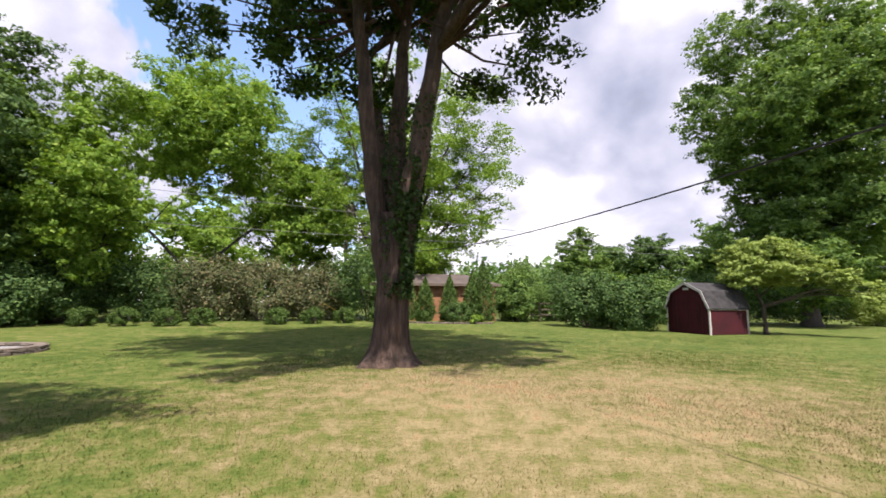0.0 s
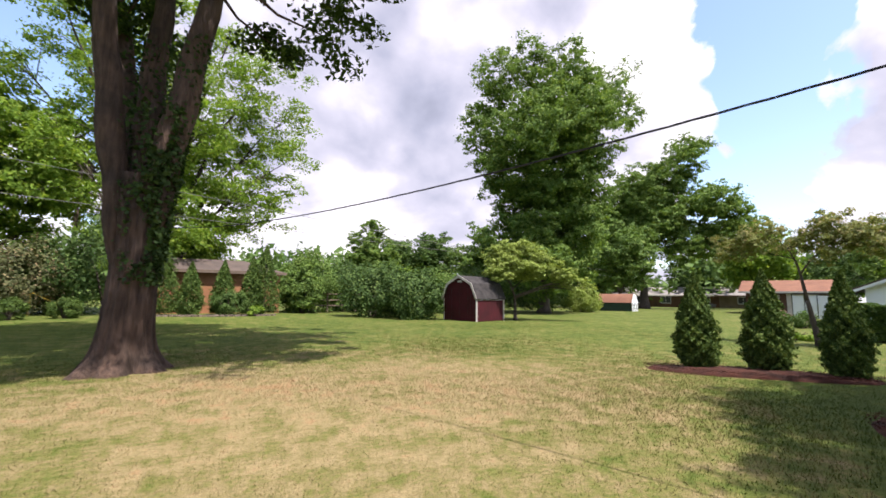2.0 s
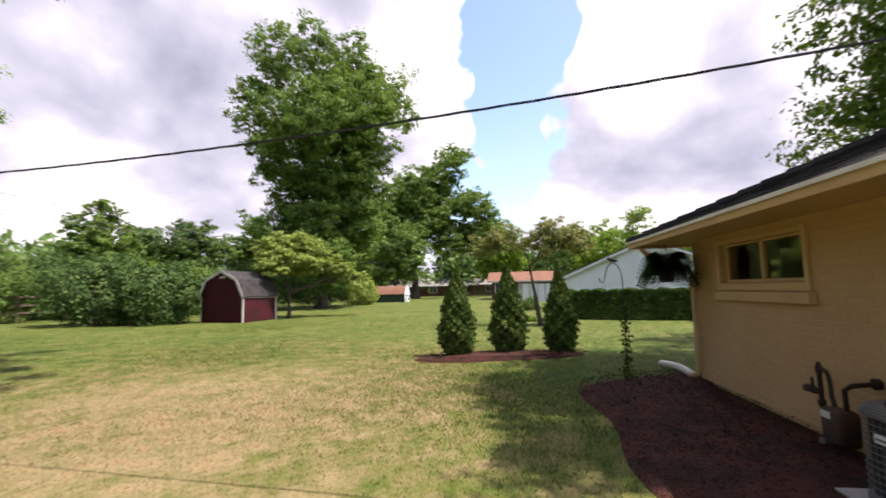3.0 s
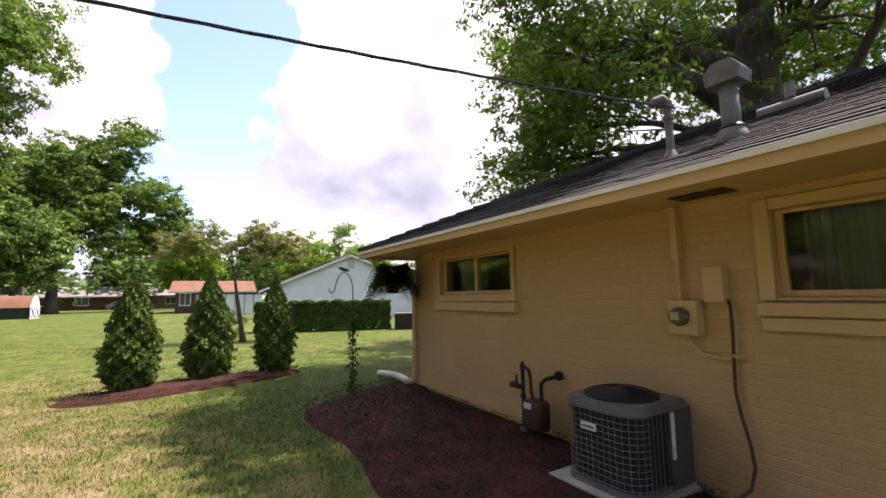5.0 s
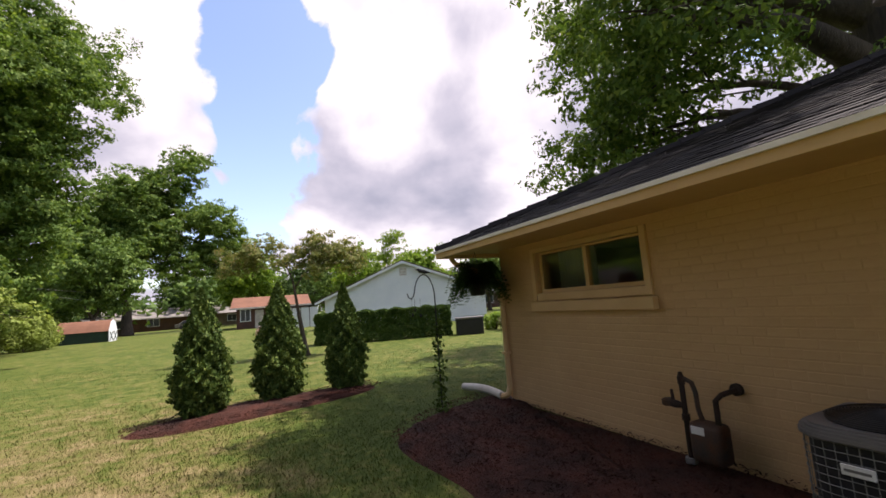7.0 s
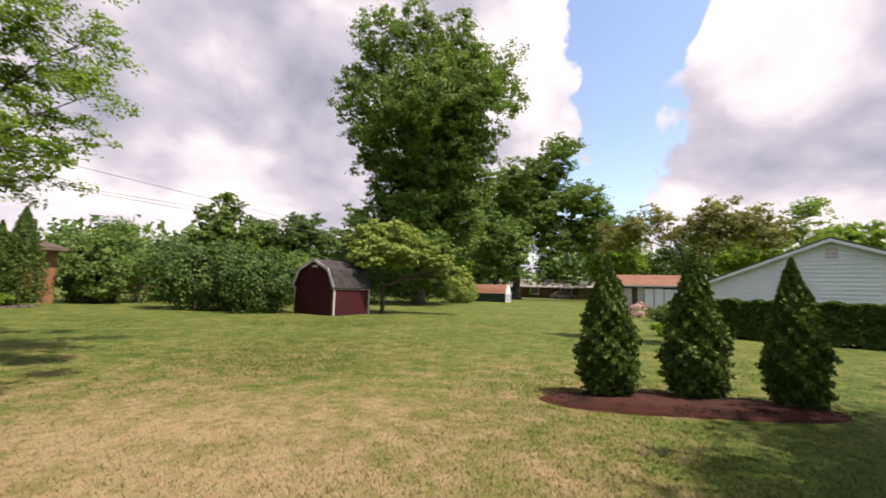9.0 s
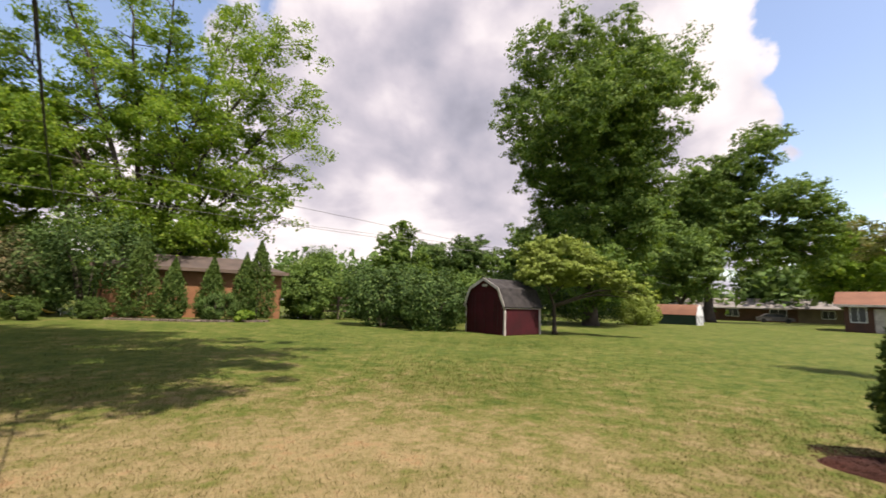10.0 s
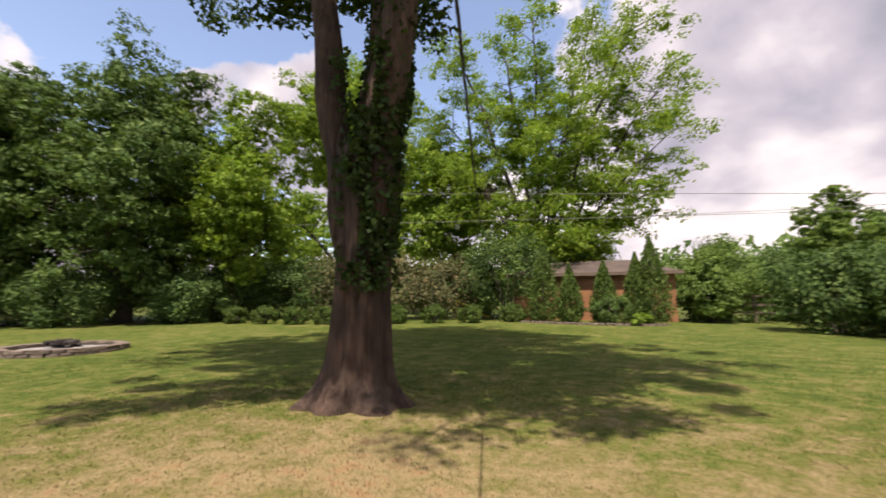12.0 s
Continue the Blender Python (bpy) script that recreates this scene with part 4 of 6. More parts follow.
part("index_plate", boxed(0.09, 0.20, -0.084, -0.078, 0.33, 0.39), M["white_plate"], gm)
part("outlet_pipe", tubed([(0.27, 0.01, 0.40), (0.27, 0.01, 0.60), (0.29, 0.06, 0.64), (0.31, 0.26, 0.66)], 0.022, 9), M["rust"], gm)
part("wall_flange", tubed([(0.31, 0.22, 0.66), (0.31, 0.258, 0.66)], 0.05, 12), M["rust"], gm)

# electric meter, mast and disconnect
em = placed("electric_meter", (4.778, 0.0, 1.20), "tan painted electric meter box with conduit on the wall", "electric meter")
part("meter_box", boxed(-0.115, 0.115, -0.12, -0.002, 0.0, 0.28, 0.012), M["trim"], em)
bm = lathe(bmesh.new(), [(0.075, 0), (0.077, 0.025), (0.064, 0.03), (0.060, 0.08), (0.045, 0.09)], 22)
bmesh.ops.transform(bm, matrix=Matrix.Translation((-0.01, -0.12, 0.15)) @ Matrix.Rotation(math.pi / 2, 4, "X"), verts=bm.verts)
part("meter_dial", bm, M["dial"], em, "round glass-covered dial", smooth=True)
part("dial_face", boxed(-0.045, 0.025, -0.216, -0.211, 0.125, 0.185, 0.002), M["dial_face"], em)
part("conduit", tubed([(-0.045, -0.05, 0.28), (-0.045, -0.05, 1.06)], 0.016, 8), M["trim"], em)
part("conduit_cover", boxed(-0.075, -0.015, -0.085, -0.01, 0.61, 1.055, 0.006), M["trim"], em)
part("loop_cable", tubed([(0.0, -0.05, 0.0), (0.02, -0.06, -0.07), (0.10, -0.06, -0.14), (0.24, -0.04, -0.165), (0.39, -0.03, -0.15), (0.42, -0.01, -0.11)], 0.011, 8), M["trim"], em)
db = placed("disconnect_box", (5.02, 0.0, 1.46), "tan painted disconnect box with black cable to the unit", "electrical box")
part("cabinet", boxed(-0.07, 0.07, -0.09, -0.002, 0.0, 0.27, 0.006), M["trim"], db)
part("cover", boxed(-0.074, 0.074, -0.10, -0.0905, 0.005, 0.275, 0.004), M["trim"], db)
part("whip_cable", tubed([(0.08, -0.05, 0.02), (0.095, -0.06, -0.03), (0.09, -0.05, -0.25), (0.075, -0.04, -0.50), (0.07, -0.04, -0.65), (0.10, -0.05, -0.82), (0.15, -0.07, -1.0), (0.18, -0.10, -1.15), (0.17, -0.16, -1.28), (0.10, -0.24, -1.36), (-0.02, -0.30, -1.35), (-0.10, -0.33, -1.28)], 0.013, 8), M["cable_brown"], db, "black flexible cable")
bm = bmesh.new()
box(bm, 0.09, 0.16, -0.08, -0.002, -0.40, -0.38)
part("cable_clip", bm, M["trim"], db)

# roof pipes
def roof_z(y):
    return EAVE + PITCH * (y + OUT)


ms = placed("service_mast", (4.66, 0.12, roof_z(0.06) - 0.03), "grey metal service mast with weatherhead through the roof", "service mast")
part("pipe", tubed([(0, 0, -0.05), (0, 0, 0.50)], 0.033, 12), M["galv"], ms)
part("flashing", lathe(bmesh.new(), [(0.10, -0.03), (0.075, 0.03), (0.045, 0.10), (0.036, 0.12)], 16), M["galv"], ms)
part("weatherhead", tubed([(0, 0, 0.48), (0, -0.005, 0.56), (-0.03, -0.04, 0.60), (-0.07, -0.09, 0.58), (-0.085, -0.11, 0.54)], [0.040, 0.048, 0.050, 0.044, 0.034], 10), M["galv"], ms)
part("clamp", lathe(bmesh.new(), [(0.045, 0.40), (0.045, 0.44)], 10), M["galv"], ms)
vp = placed("roof_vent", (5.15, 0.15, roof_z(0.15) - 0.02), "grey metal flue with a square cap on the roof", "roof vent")
vp.matrix_world = vp.matrix_world @ Matrix.Diagonal((0.72, 0.72, 0.95, 1))
part("flue", tubed([(0, 0, -0.03), (0, 0, 0.52)], 0.095, 18), M["galv"], vp, smooth=True)
part("flashing", lathe(bmesh.new(), [(0.22, -0.06), (0.15, 0.06), (0.115, 0.12), (0.10, 0.13)], 20), M["galv"], vp, smooth=True)
part("storm_collar", lathe(bmesh.new(), [(0.10, 0.10), (0.135, 0.12), (0.10, 0.15)], 20), M["black"], vp)
bm = bmesh.new()
prism(bm, [(-0.17, 0.50), (0.17, 0.50), (0.19, 0.60), (0.10, 0.69), (-0.10, 0.69), (-0.19, 0.60)], "y", -0.15, 0.15)
part("cap", bm, M["galv"], vp)
v2 = placed("roof_vent", (5.2, 1.25, roof_z(1.25) - 0.02), "low grey metal roof vent lying along the shingles", "roof vent")
part("hood", tubed([(-0.26, 0, 0.07), (0.26, 0, 0.07)], 0.07, 14), M["galv"], v2)
part("base_plate", boxed(-0.24, 0.24, -0.10, 0.10, -0.02, 0.035, 0.005), M["roof_deck"], v2)
part("stub", tubed([(0.0, 0.0, 0.15), (0.0, 0.0, 0.30)], 0.045, 10), M["galv"], v2)

# shepherd's hook with a climber
hk = thing("plant_hook", (8.35, 2.72, 0.04), "black iron garden hook with bird finial and green climber", "garden hook")
across_view = Vector((0.05, 0.33, 0)).normalized()
pts = [(0, 0, -0.1), (0, 0, 1.55)] + [tuple(across_view * (0.15 - 0.15 * math.cos(radians(a))) + Vector((0, 0, 1.58 + 0.34 * math.sin(radians(a))))) for a in range(0, 166, 15)]
pts += [tuple(across_view * d + Vector((0, 0, z))) for d, z in ((0.31, 1.62), (0.345, 1.58), (0.385, 1.60), (0.40, 1.66))]
part("pole", tubed(pts, 0.009, 8), M["black"], hk)
bm = bmesh.new()
c0 = across_view * 0.15 + Vector((0, 0, 1.955))
tube(bm, [c0 - across_view * 0.10 + Vector((0, 0, -0.012)), c0 - across_view * 0.03, c0 + across_view * 0.04 + Vector((0, 0, 0.02)), c0 + across_view * 0.07 + Vector((0, 0, 0.045)), c0 + across_view * 0.105 + Vector((0, 0, 0.045))], [0.006, 0.028, 0.03, 0.022, 0.003], 8)
part("finial", bm, M["black"], hk, "small dark cut-out ornament", smooth=True)
bm = bmesh.new()
for k, h in ((0.30, 0.13), (0.34, 0.20), (0.22, 0.22)):
    p = across_view * k
    tube(bm, [p + Vector((0, 0, 1.58)), p + Vector((0, 0, 1.58 - h))], 0.002, 4)
    tube(bm, [p + Vector((0, 0, 1.58 - h)), p + Vector((0, 0, 1.55 - h)), p + Vector((0, 0, 1.52 - h))], [0.004, 0.02, 0.004], 6)
part("chimes", bm, M["black"], hk)
rng = np.random.default_rng(12)
zz = rng.uniform(0, 1, 520) ** 1.2
aa = rng.uniform(0, 2 * math.pi, 520)
rad = (0.035 + 0.09 * np.abs(np.sin(zz * 14 + 0.6)) * (1 - 0.5 * zz)) * rng.uniform(0.3, 1.2, 520)
tagged(link_mesh("climber", quads_mesh("climber", leaf_array(rng, np.stack((rad * np.cos(aa), rad * np.sin(aa), zz * 1.25), 1), 0.05, 0.3, 0.7)), M["box"], hk), "small-leaved green climber", kind="stuff")

# ---- service cable, pole and lines ----
def sagging(a, b, sag, n=40):
    a, b = Vector(a), Vector(b)
    return [a.lerp(b, i / n) - Vector((0, 0, 4 * sag * (i / n) * (1 - i / n))) for i in range(n + 1)]


CABLE_A, CABLE_B, SAG = (4.54, -0.44, 3.144), (-8.28, 35.0, 8.34), 2.08
bm = bmesh.new()
line = sagging(CABLE_A, CABLE_B, SAG, 400)
for k in range(3):
    tube(bm, [p + Vector((0.0065 * math.cos(i * 0.55 + k * 2.1), 0, 0.0065 * math.sin(i * 0.55 + k * 2.1))) for i, p in enumerate(line)], 0.0048, 5)
tagged(part("service_cable", bm, M["black"]), "black twisted service cable strung above the lawn", "cable")
up = thing("utility_pole", (-8.1, 35.2, gz(-8.1, 35.2)), "weathered wooden utility pole among the back trees", "utility pole")
part("shaft", tubed([(0, 0, -0.3), (0, 0, 9.0)], [0.15, 0.11], 12), M["wood_pole"], up)
part("crossarm", boxed(-0.9, 0.9, -0.06, 0.06, 8.2, 8.32), M["wood_pole"], up)
for a, b, s in (((-60, 18, 7.8), (60, 42, 5.0), 0.45), ((-60, 18, 11.4), (60, 42, 3.4), 0.1), ((-8.1, 35.2, 7.3), (60, 45, 8.0), 0.7)):
    bm = tubed(sagging(a, b, s, 30), 0.015, 5)
    tagged(part("overhead_wire", bm, M["wire_grey"]), "thin grey overhead wire along the back lots", "wire", "overhead wires")

# ---- trees ----
def main_maple():
    """The big maple: flared trunk that parts into upright stems, ivy on it, a high crown."""
    rr = random.Random(21)
    rng = np.random.default_rng(21)
    top = thing("tree", (-1.45, 11.1, gz(-1.45, 11.1)), "massive old maple with flared ivy-grown trunk and upright stems", "tree")
    bm = bmesh.new()
    # trunk with root flare
    seg, rows = 88, 40
    rings = []
    for j in range(rows):
        z = -0.12 + 3.9 * j / (rows - 1)
        ring = []
        for k in range(seg):
            a = 2 * math.pi * k / seg
            r = 0.405 - 0.004 * z + 0.05 * max(0, z - 2.6)
            root = 0.5 + 0.5 * math.sin(5 * a + 0.8) * math.sin(2 * a + 0.3)
            r += 0.31 * math.exp(-max(z, 0) / 0.26) * (0.15 + 1.35 * root) + 0.10 * math.exp(-max(z, 0) / 0.6)
            r += 0.018 * math.sin(13 * a + 0.6 * math.sin(z * 1.3)) + 0.012 * math.sin(29 * a + 1.4 * math.sin(z * 2.1)) + 0.035 * noise.noise((math.cos(a) * 2, math.sin(a) * 2, z * 0.8))
            r *= 1 + 0.10 * math.cos(2 * (a - 0.3)) * min(1, max(0, z - 2.2) / 2)
            ring.append(bm.verts.new((r * math.cos(a) - 0.07 + 0.035 * z, r * math.sin(a), z)))
        rings.append(ring)
    for a, b in zip(rings, rings[1:]):
        for k in range(seg):
            bm.faces.new((a[k], a[(k + 1) % seg], b[(k + 1) % seg], b[k]))
    bm.faces.new(rings[-1])
    stems = [((-0.25, -0.12, 1.6), (-0.42, -0.15, 3.6), (-0.72, -0.2, 6.0), (-1.05, -0.2, 9.0), (-1.7, 0.0, 13.5), 0.34),
             ((-0.10, 0.15, 1.6), (-0.08, 0.25, 3.6), (-0.05, 0.5, 6.0), (0.05, 0.8, 9.0), (0.3, 1.5, 14.0), 0.38),
             ((0.12, -0.05, 1.6), (0.30, -0.10, 3.6), (0.66, -0.1, 6.0), (1.12, -0.1, 9.0), (2.2, -0.3, 13.0), 0.41),
             ((-0.10, 0.15, 1.6), (-0.20, 0.40, 3.6), (-0.55, 1.1, 6.0), (-1.2, 2.0, 9.0), (-2.5, 3.5, 12.5), 0.32)]
    tips = []
    for s in stems:
        p = [Vector(q) for q in s[:5]]
        pts = []
        for i in range(20):
            t = i / 19 * 4
            k = min(3, int(t))
            pts.append(p[k].lerp(p[k + 1], t - k) + Vector((0.03 * math.sin(i * 1.7), 0.03 * math.cos(i * 1.3), 0)))
        tube(bm, pts, [s[5] * (1 - 0.72 * i / 19) * min(1.0, 0.30 + 0.10 * i) for i in range(20)], 14, wobble=0.04, rng=rr)
        tips.append(pts)
    # boughs that reach out, with leaves in clumps
    cl = []
    for i in range(72):
        src = tips[i % 4]
        a0 = src[rr.randint(15, 19)]
        a = i * 2.39996
        reach = rr.uniform(1.5, 7.6 if math.sin(a) < 0.15 else 5.2)
        z = rr.uniform(10.6, 16.0) + (1.6 if math.sin(a) > 0 else 0.0)
        e = Vector((reach * math.cos(a) - 0.8, reach * math.sin(a) + 0.6, z if reach < 5 else min(z, 12.0)))
        q = a0.lerp(e, 0.5) + Vector((0, 0, 0.6))
        tube(bm, [a0, a0.lerp(q, 0.6), q, q.lerp(e, 0.6), e], [0.10, 0.08, 0.06, 0.035, 0.012], 6)
        for k in range(15):
            b = q.lerp(e, rr.uniform(0.0, 1.15)) + Vector((rr.gauss(0, 0.65), rr.gauss(0, 0.65), rr.gauss(0.05, 0.4)))
            cl.append(b)
            if k < 4:
                tube(bm, [q.lerp(e, rr.uniform(0.2, 0.9)), b], [0.02, 0.005], 4, caps=False)
    # the long boughs on the sunny side
    for e in ((4.4, -4.5, 10.2), (4.7, -3.6, 10.3), (4.7, -1.7, 10.3), (4.2, -2.8, 10.6), (4.7, 0.3, 10.4), (3.0, -1.5, 10.6)):
        e, a0 = Vector(e), tips[2][13]
        q = a0.lerp(e, 0.5) + Vector((0, 0, 0.5))
        tube(bm, [a0, a0.lerp(q, 0.6), q, q.lerp(e, 0.6), e], [0.10, 0.08, 0.06, 0.035, 0.012], 6)
        for k in range(11):
            cl.append(q.lerp(e, rr.uniform(0.35, 1.15)) + Vector((rr.gauss(0, 0.45), rr.gauss(0, 0.45), rr.gauss(0.05, 0.3))))
    # low hanging sprays at the crown's rim
    for a, r, z in ((-14, 3.4, 8.4), (4, 3.9, 8.0), (28, 2.8, 8.0), (176, 2.6, 8.1), (190, 3.2, 8.4), (165, 3.4, 8.3), (175, 6.1, 9.6), (184, 5.6, 9.9), (169, 6.8, 9.9), (150, 1.9, 8.0), (120, 1.7, 7.8), (95, 2.2, 7.8)):
        e = Vector((r * math.cos(radians(a)), r * math.sin(radians(a)), z))
        tube(bm, [e * 0.2 + Vector((0, 0, 7.5)), e * 0.6 + Vector((0, 0, 3.4)), e], [0.06, 0.035, 0.008], 5)
        for k in range(5):
            cl.append(e + Vector((rr.gauss(0, 0.45), rr.gauss(0, 0.45), rr.gauss(0.15, 0.4))))
    part("trunk", bm, M["bark"], top, smooth=True)
    cl = np.array([tuple(c) for c in cl])
    per = 120
    pos = np.repeat(cl, per, axis=0) + ball_points(rng, len(cl) * per, 0.45) * np.array((0.62, 0.62, 0.36)) * np.repeat(rng.uniform(0.6, 1.25, len(cl)), per)[:, None]
    link_mesh("crown", quads_mesh("crown", leaf_array(rng, pos, 0.155, 0.6, 0.75, facing=unit(pos - np.repeat(cl, per, axis=0)) * 0.7, corners=3), 3), M["maple"], top)
    n = 3600
    z = 1.6 + 3.6 * rng.uniform(0, 1, n) ** 0.8
    a = rng.normal(-0.6, 0.75, n)
    r = 0.455 - 0.012 * z + 0.08 * np.clip(z - 2.8, 0, None) + rng.uniform(-0.01, 0.10, n)
    keep = np.sin(a * 5 + z * 2.3) + np.sin(z * 3.1 - a * 2) > -0.5
    ivy = np.stack((r * np.cos(a) - 0.07 + 0.035 * z, r * np.sin(a), z), 1)[keep]
    more = []
    for s, count in ((tips[2], 1500), (tips[1], 1500), (tips[3], 900)):
        k = rng.integers(3, 11, count)
        base = np.array([tuple(s[i].lerp(s[i + 1], f)) for i, f in zip(k, rng.uniform(0, 1, count))])
        ang = rng.uniform(0, 2 * math.pi, count)
        rad = rng.uniform(0.22, 0.42, count) * (1 - k * 0.03)
        more.append(base + np.stack((rad * np.cos(ang), rad * np.sin(ang), rng.normal(0, 0.1, count)), 1))
    ivy = np.concatenate((ivy, *more))
    link_mesh("ivy", quads_mesh("ivy", leaf_array(rng, ivy, 0.10, 0.0, 0.8)), M["ivy"], top, "dark green ivy on the trunk")


main_maple()
# over the house
tree((11.6, -8.2), "large dark spreading tree behind the tan house roof", 0.62, 9.6,
     [(*l, 0.32) for l in auto_lobes(31, 1.4, -2.4, 6.0, 19.0, 8.0, 15, 0.40)] + [(x, y, z, r, h, 6.0) for x, y, z, r, h in ((-5.2, 5.8, 10.6, 0.9, 0.7), (-4.5, 5.1, 10.8, 0.9, 0.7), (-3.6, 6.5, 10.4, 0.9, 0.7), (-2.9, 7.5, 10.4, 0.95, 0.7), (-1.7, 6.7, 10.2, 1.2, 0.8), (-1.1, 7.9, 10.2, 0.7, 0.5), (0.2, 6.8, 10.6, 1.0, 0.7), (-2.6, 5.4, 11.0, 1.0, 0.8), (-0.9, 5.4, 11.0, 1.1, 0.8), (4.6, 5.4, 10.6, 1.0, 0.6), (5.8, 4.6, 10.4, 0.9, 0.6))]
     + [(-1.2, 5.2, 6.8, 2.0, 1.6, 0.9), (0.6, 6.6, 9.0, 1.7, 1.2, 0.7), (2.0, 5.2, 8.6, 2.0, 1.6, 0.7), (1.6, 5.4, 5.4, 1.8, 1.4, 0.8), (1.8, 5.6, 7.0, 1.9, 1.5, 0.8), (0.6, 5.6, 6.0, 1.8, 1.4), (2.6, 6.0, 5.2, 1.6, 1.3, 1.2), (0.0, 5.0, 8.2, 1.8, 1.4), (-4.6, 4.4, 7.8, 1.5, 1.0, 0.5), (-5.4, 1.0, 8.0, 1.8, 1.2, 0.5), (-2.6, 1.0, 5.0, 1.8, 1.0, 0.6), (-4.8, -0.6, 5.6, 1.8, 1.0, 0.6)],
     1250, 46, 0.19, "canopy", 31, "bark_far", clump=0.58, twigs=3)
# beside the start of the walk, out of view but for its shade
tree((-7.6, 0.6), "shade tree with dark green leaves beside the lawn", 0.30, 4.0,
     [(2.0, 0.6, 8.6, 1.6, 0.9), (2.8, 1.4, 8.4, 1.4, 0.8), (0.8, 1.6, 8.6, 1.7, 0.9), (-0.4, 0.6, 9.0, 1.8, 1.1), (0.9, -0.6, 9.4, 1.8, 1.1), (1.8, -0.6, 9.0, 1.5, 1.0), (3.4, 2.0, 8.6, 1.1, 0.7), (1.4, 2.4, 8.7, 1.3, 0.7)], 330, 60, 0.17, "maple", 33, "bark_far", clump=0.5)
# back left: dense boundary trees
tree((-32.5, 16.5), "tall dense green tree on the lawn's far boundary", 0.40, 3.0, auto_lobes(41, 0, 0, 1.0, 15.5, 7.0, 16, 0.42), 460, 60, 0.34, "deep", 41, clump=0.85)
tree((-26.5, 21.0), "tall dense green tree on the lawn's far boundary", 0.42, 3.0, auto_lobes(42, 0, 0, 0.8, 15.6, 7.0, 22, 0.34) + [(-0.5, -0.6, 16.6, 1.7, 2.0), (2.4, 1.4, 15.2, 1.5, 1.8), (-3.2, -2.2, 14.2, 1.5, 1.8)], 520, 60, 0.32, "deep", 42, clump=0.8)
tree((-22.5, 25.2), "bright green leafy tree on the lawn's far boundary", 0.36, 2.6, auto_lobes(43, 0, 0, 2.4, 13.0, 4.7, 22, 0.34) + [(0.4, 0.3, 14.0, 1.6, 1.8), (-2.8, -2.0, 13.4, 1.5, 1.7), (2.4, 1.6, 13.2, 1.4, 1.8)], 400, 60, 0.30, "bright", 43, clump=0.7)
tree((-38.0, 8.0), "tall dense green tree on the lawn's far boundary", 0.4, 3.0, auto_lobes(44, 0, 0, 1.0, 14.5, 7.0, 14, 0.42), 340, 55, 0.40, "deep", 44, clump=0.9)
# the rounded tree with dark stems at the back
tree((-19.8, 33.8), "rounded green tree with dark forked stems showing", 0.62, 3.4, auto_lobes(45, 0.5, 0, 9.0, 21.0, 7.4, 24, 0.30) + [(-5.6, -1.0, 8.4, 2.0, 1.4), (6.0, 1.0, 8.0, 2.2, 1.6), (7.0, 0.0, 11.0, 2.0, 1.6)], 470, 60, 0.32, "bright", 45, clump=0.8, twigs=4)
tree((-12.5, 36.5), "green leafy tree behind the shrubs", 0.30, 4.0, auto_lobes(46, 0, 0, 3.5, 14.5, 5.2, 16, 0.36), 260, 55, 0.34, "bright", 46, clump=0.8)
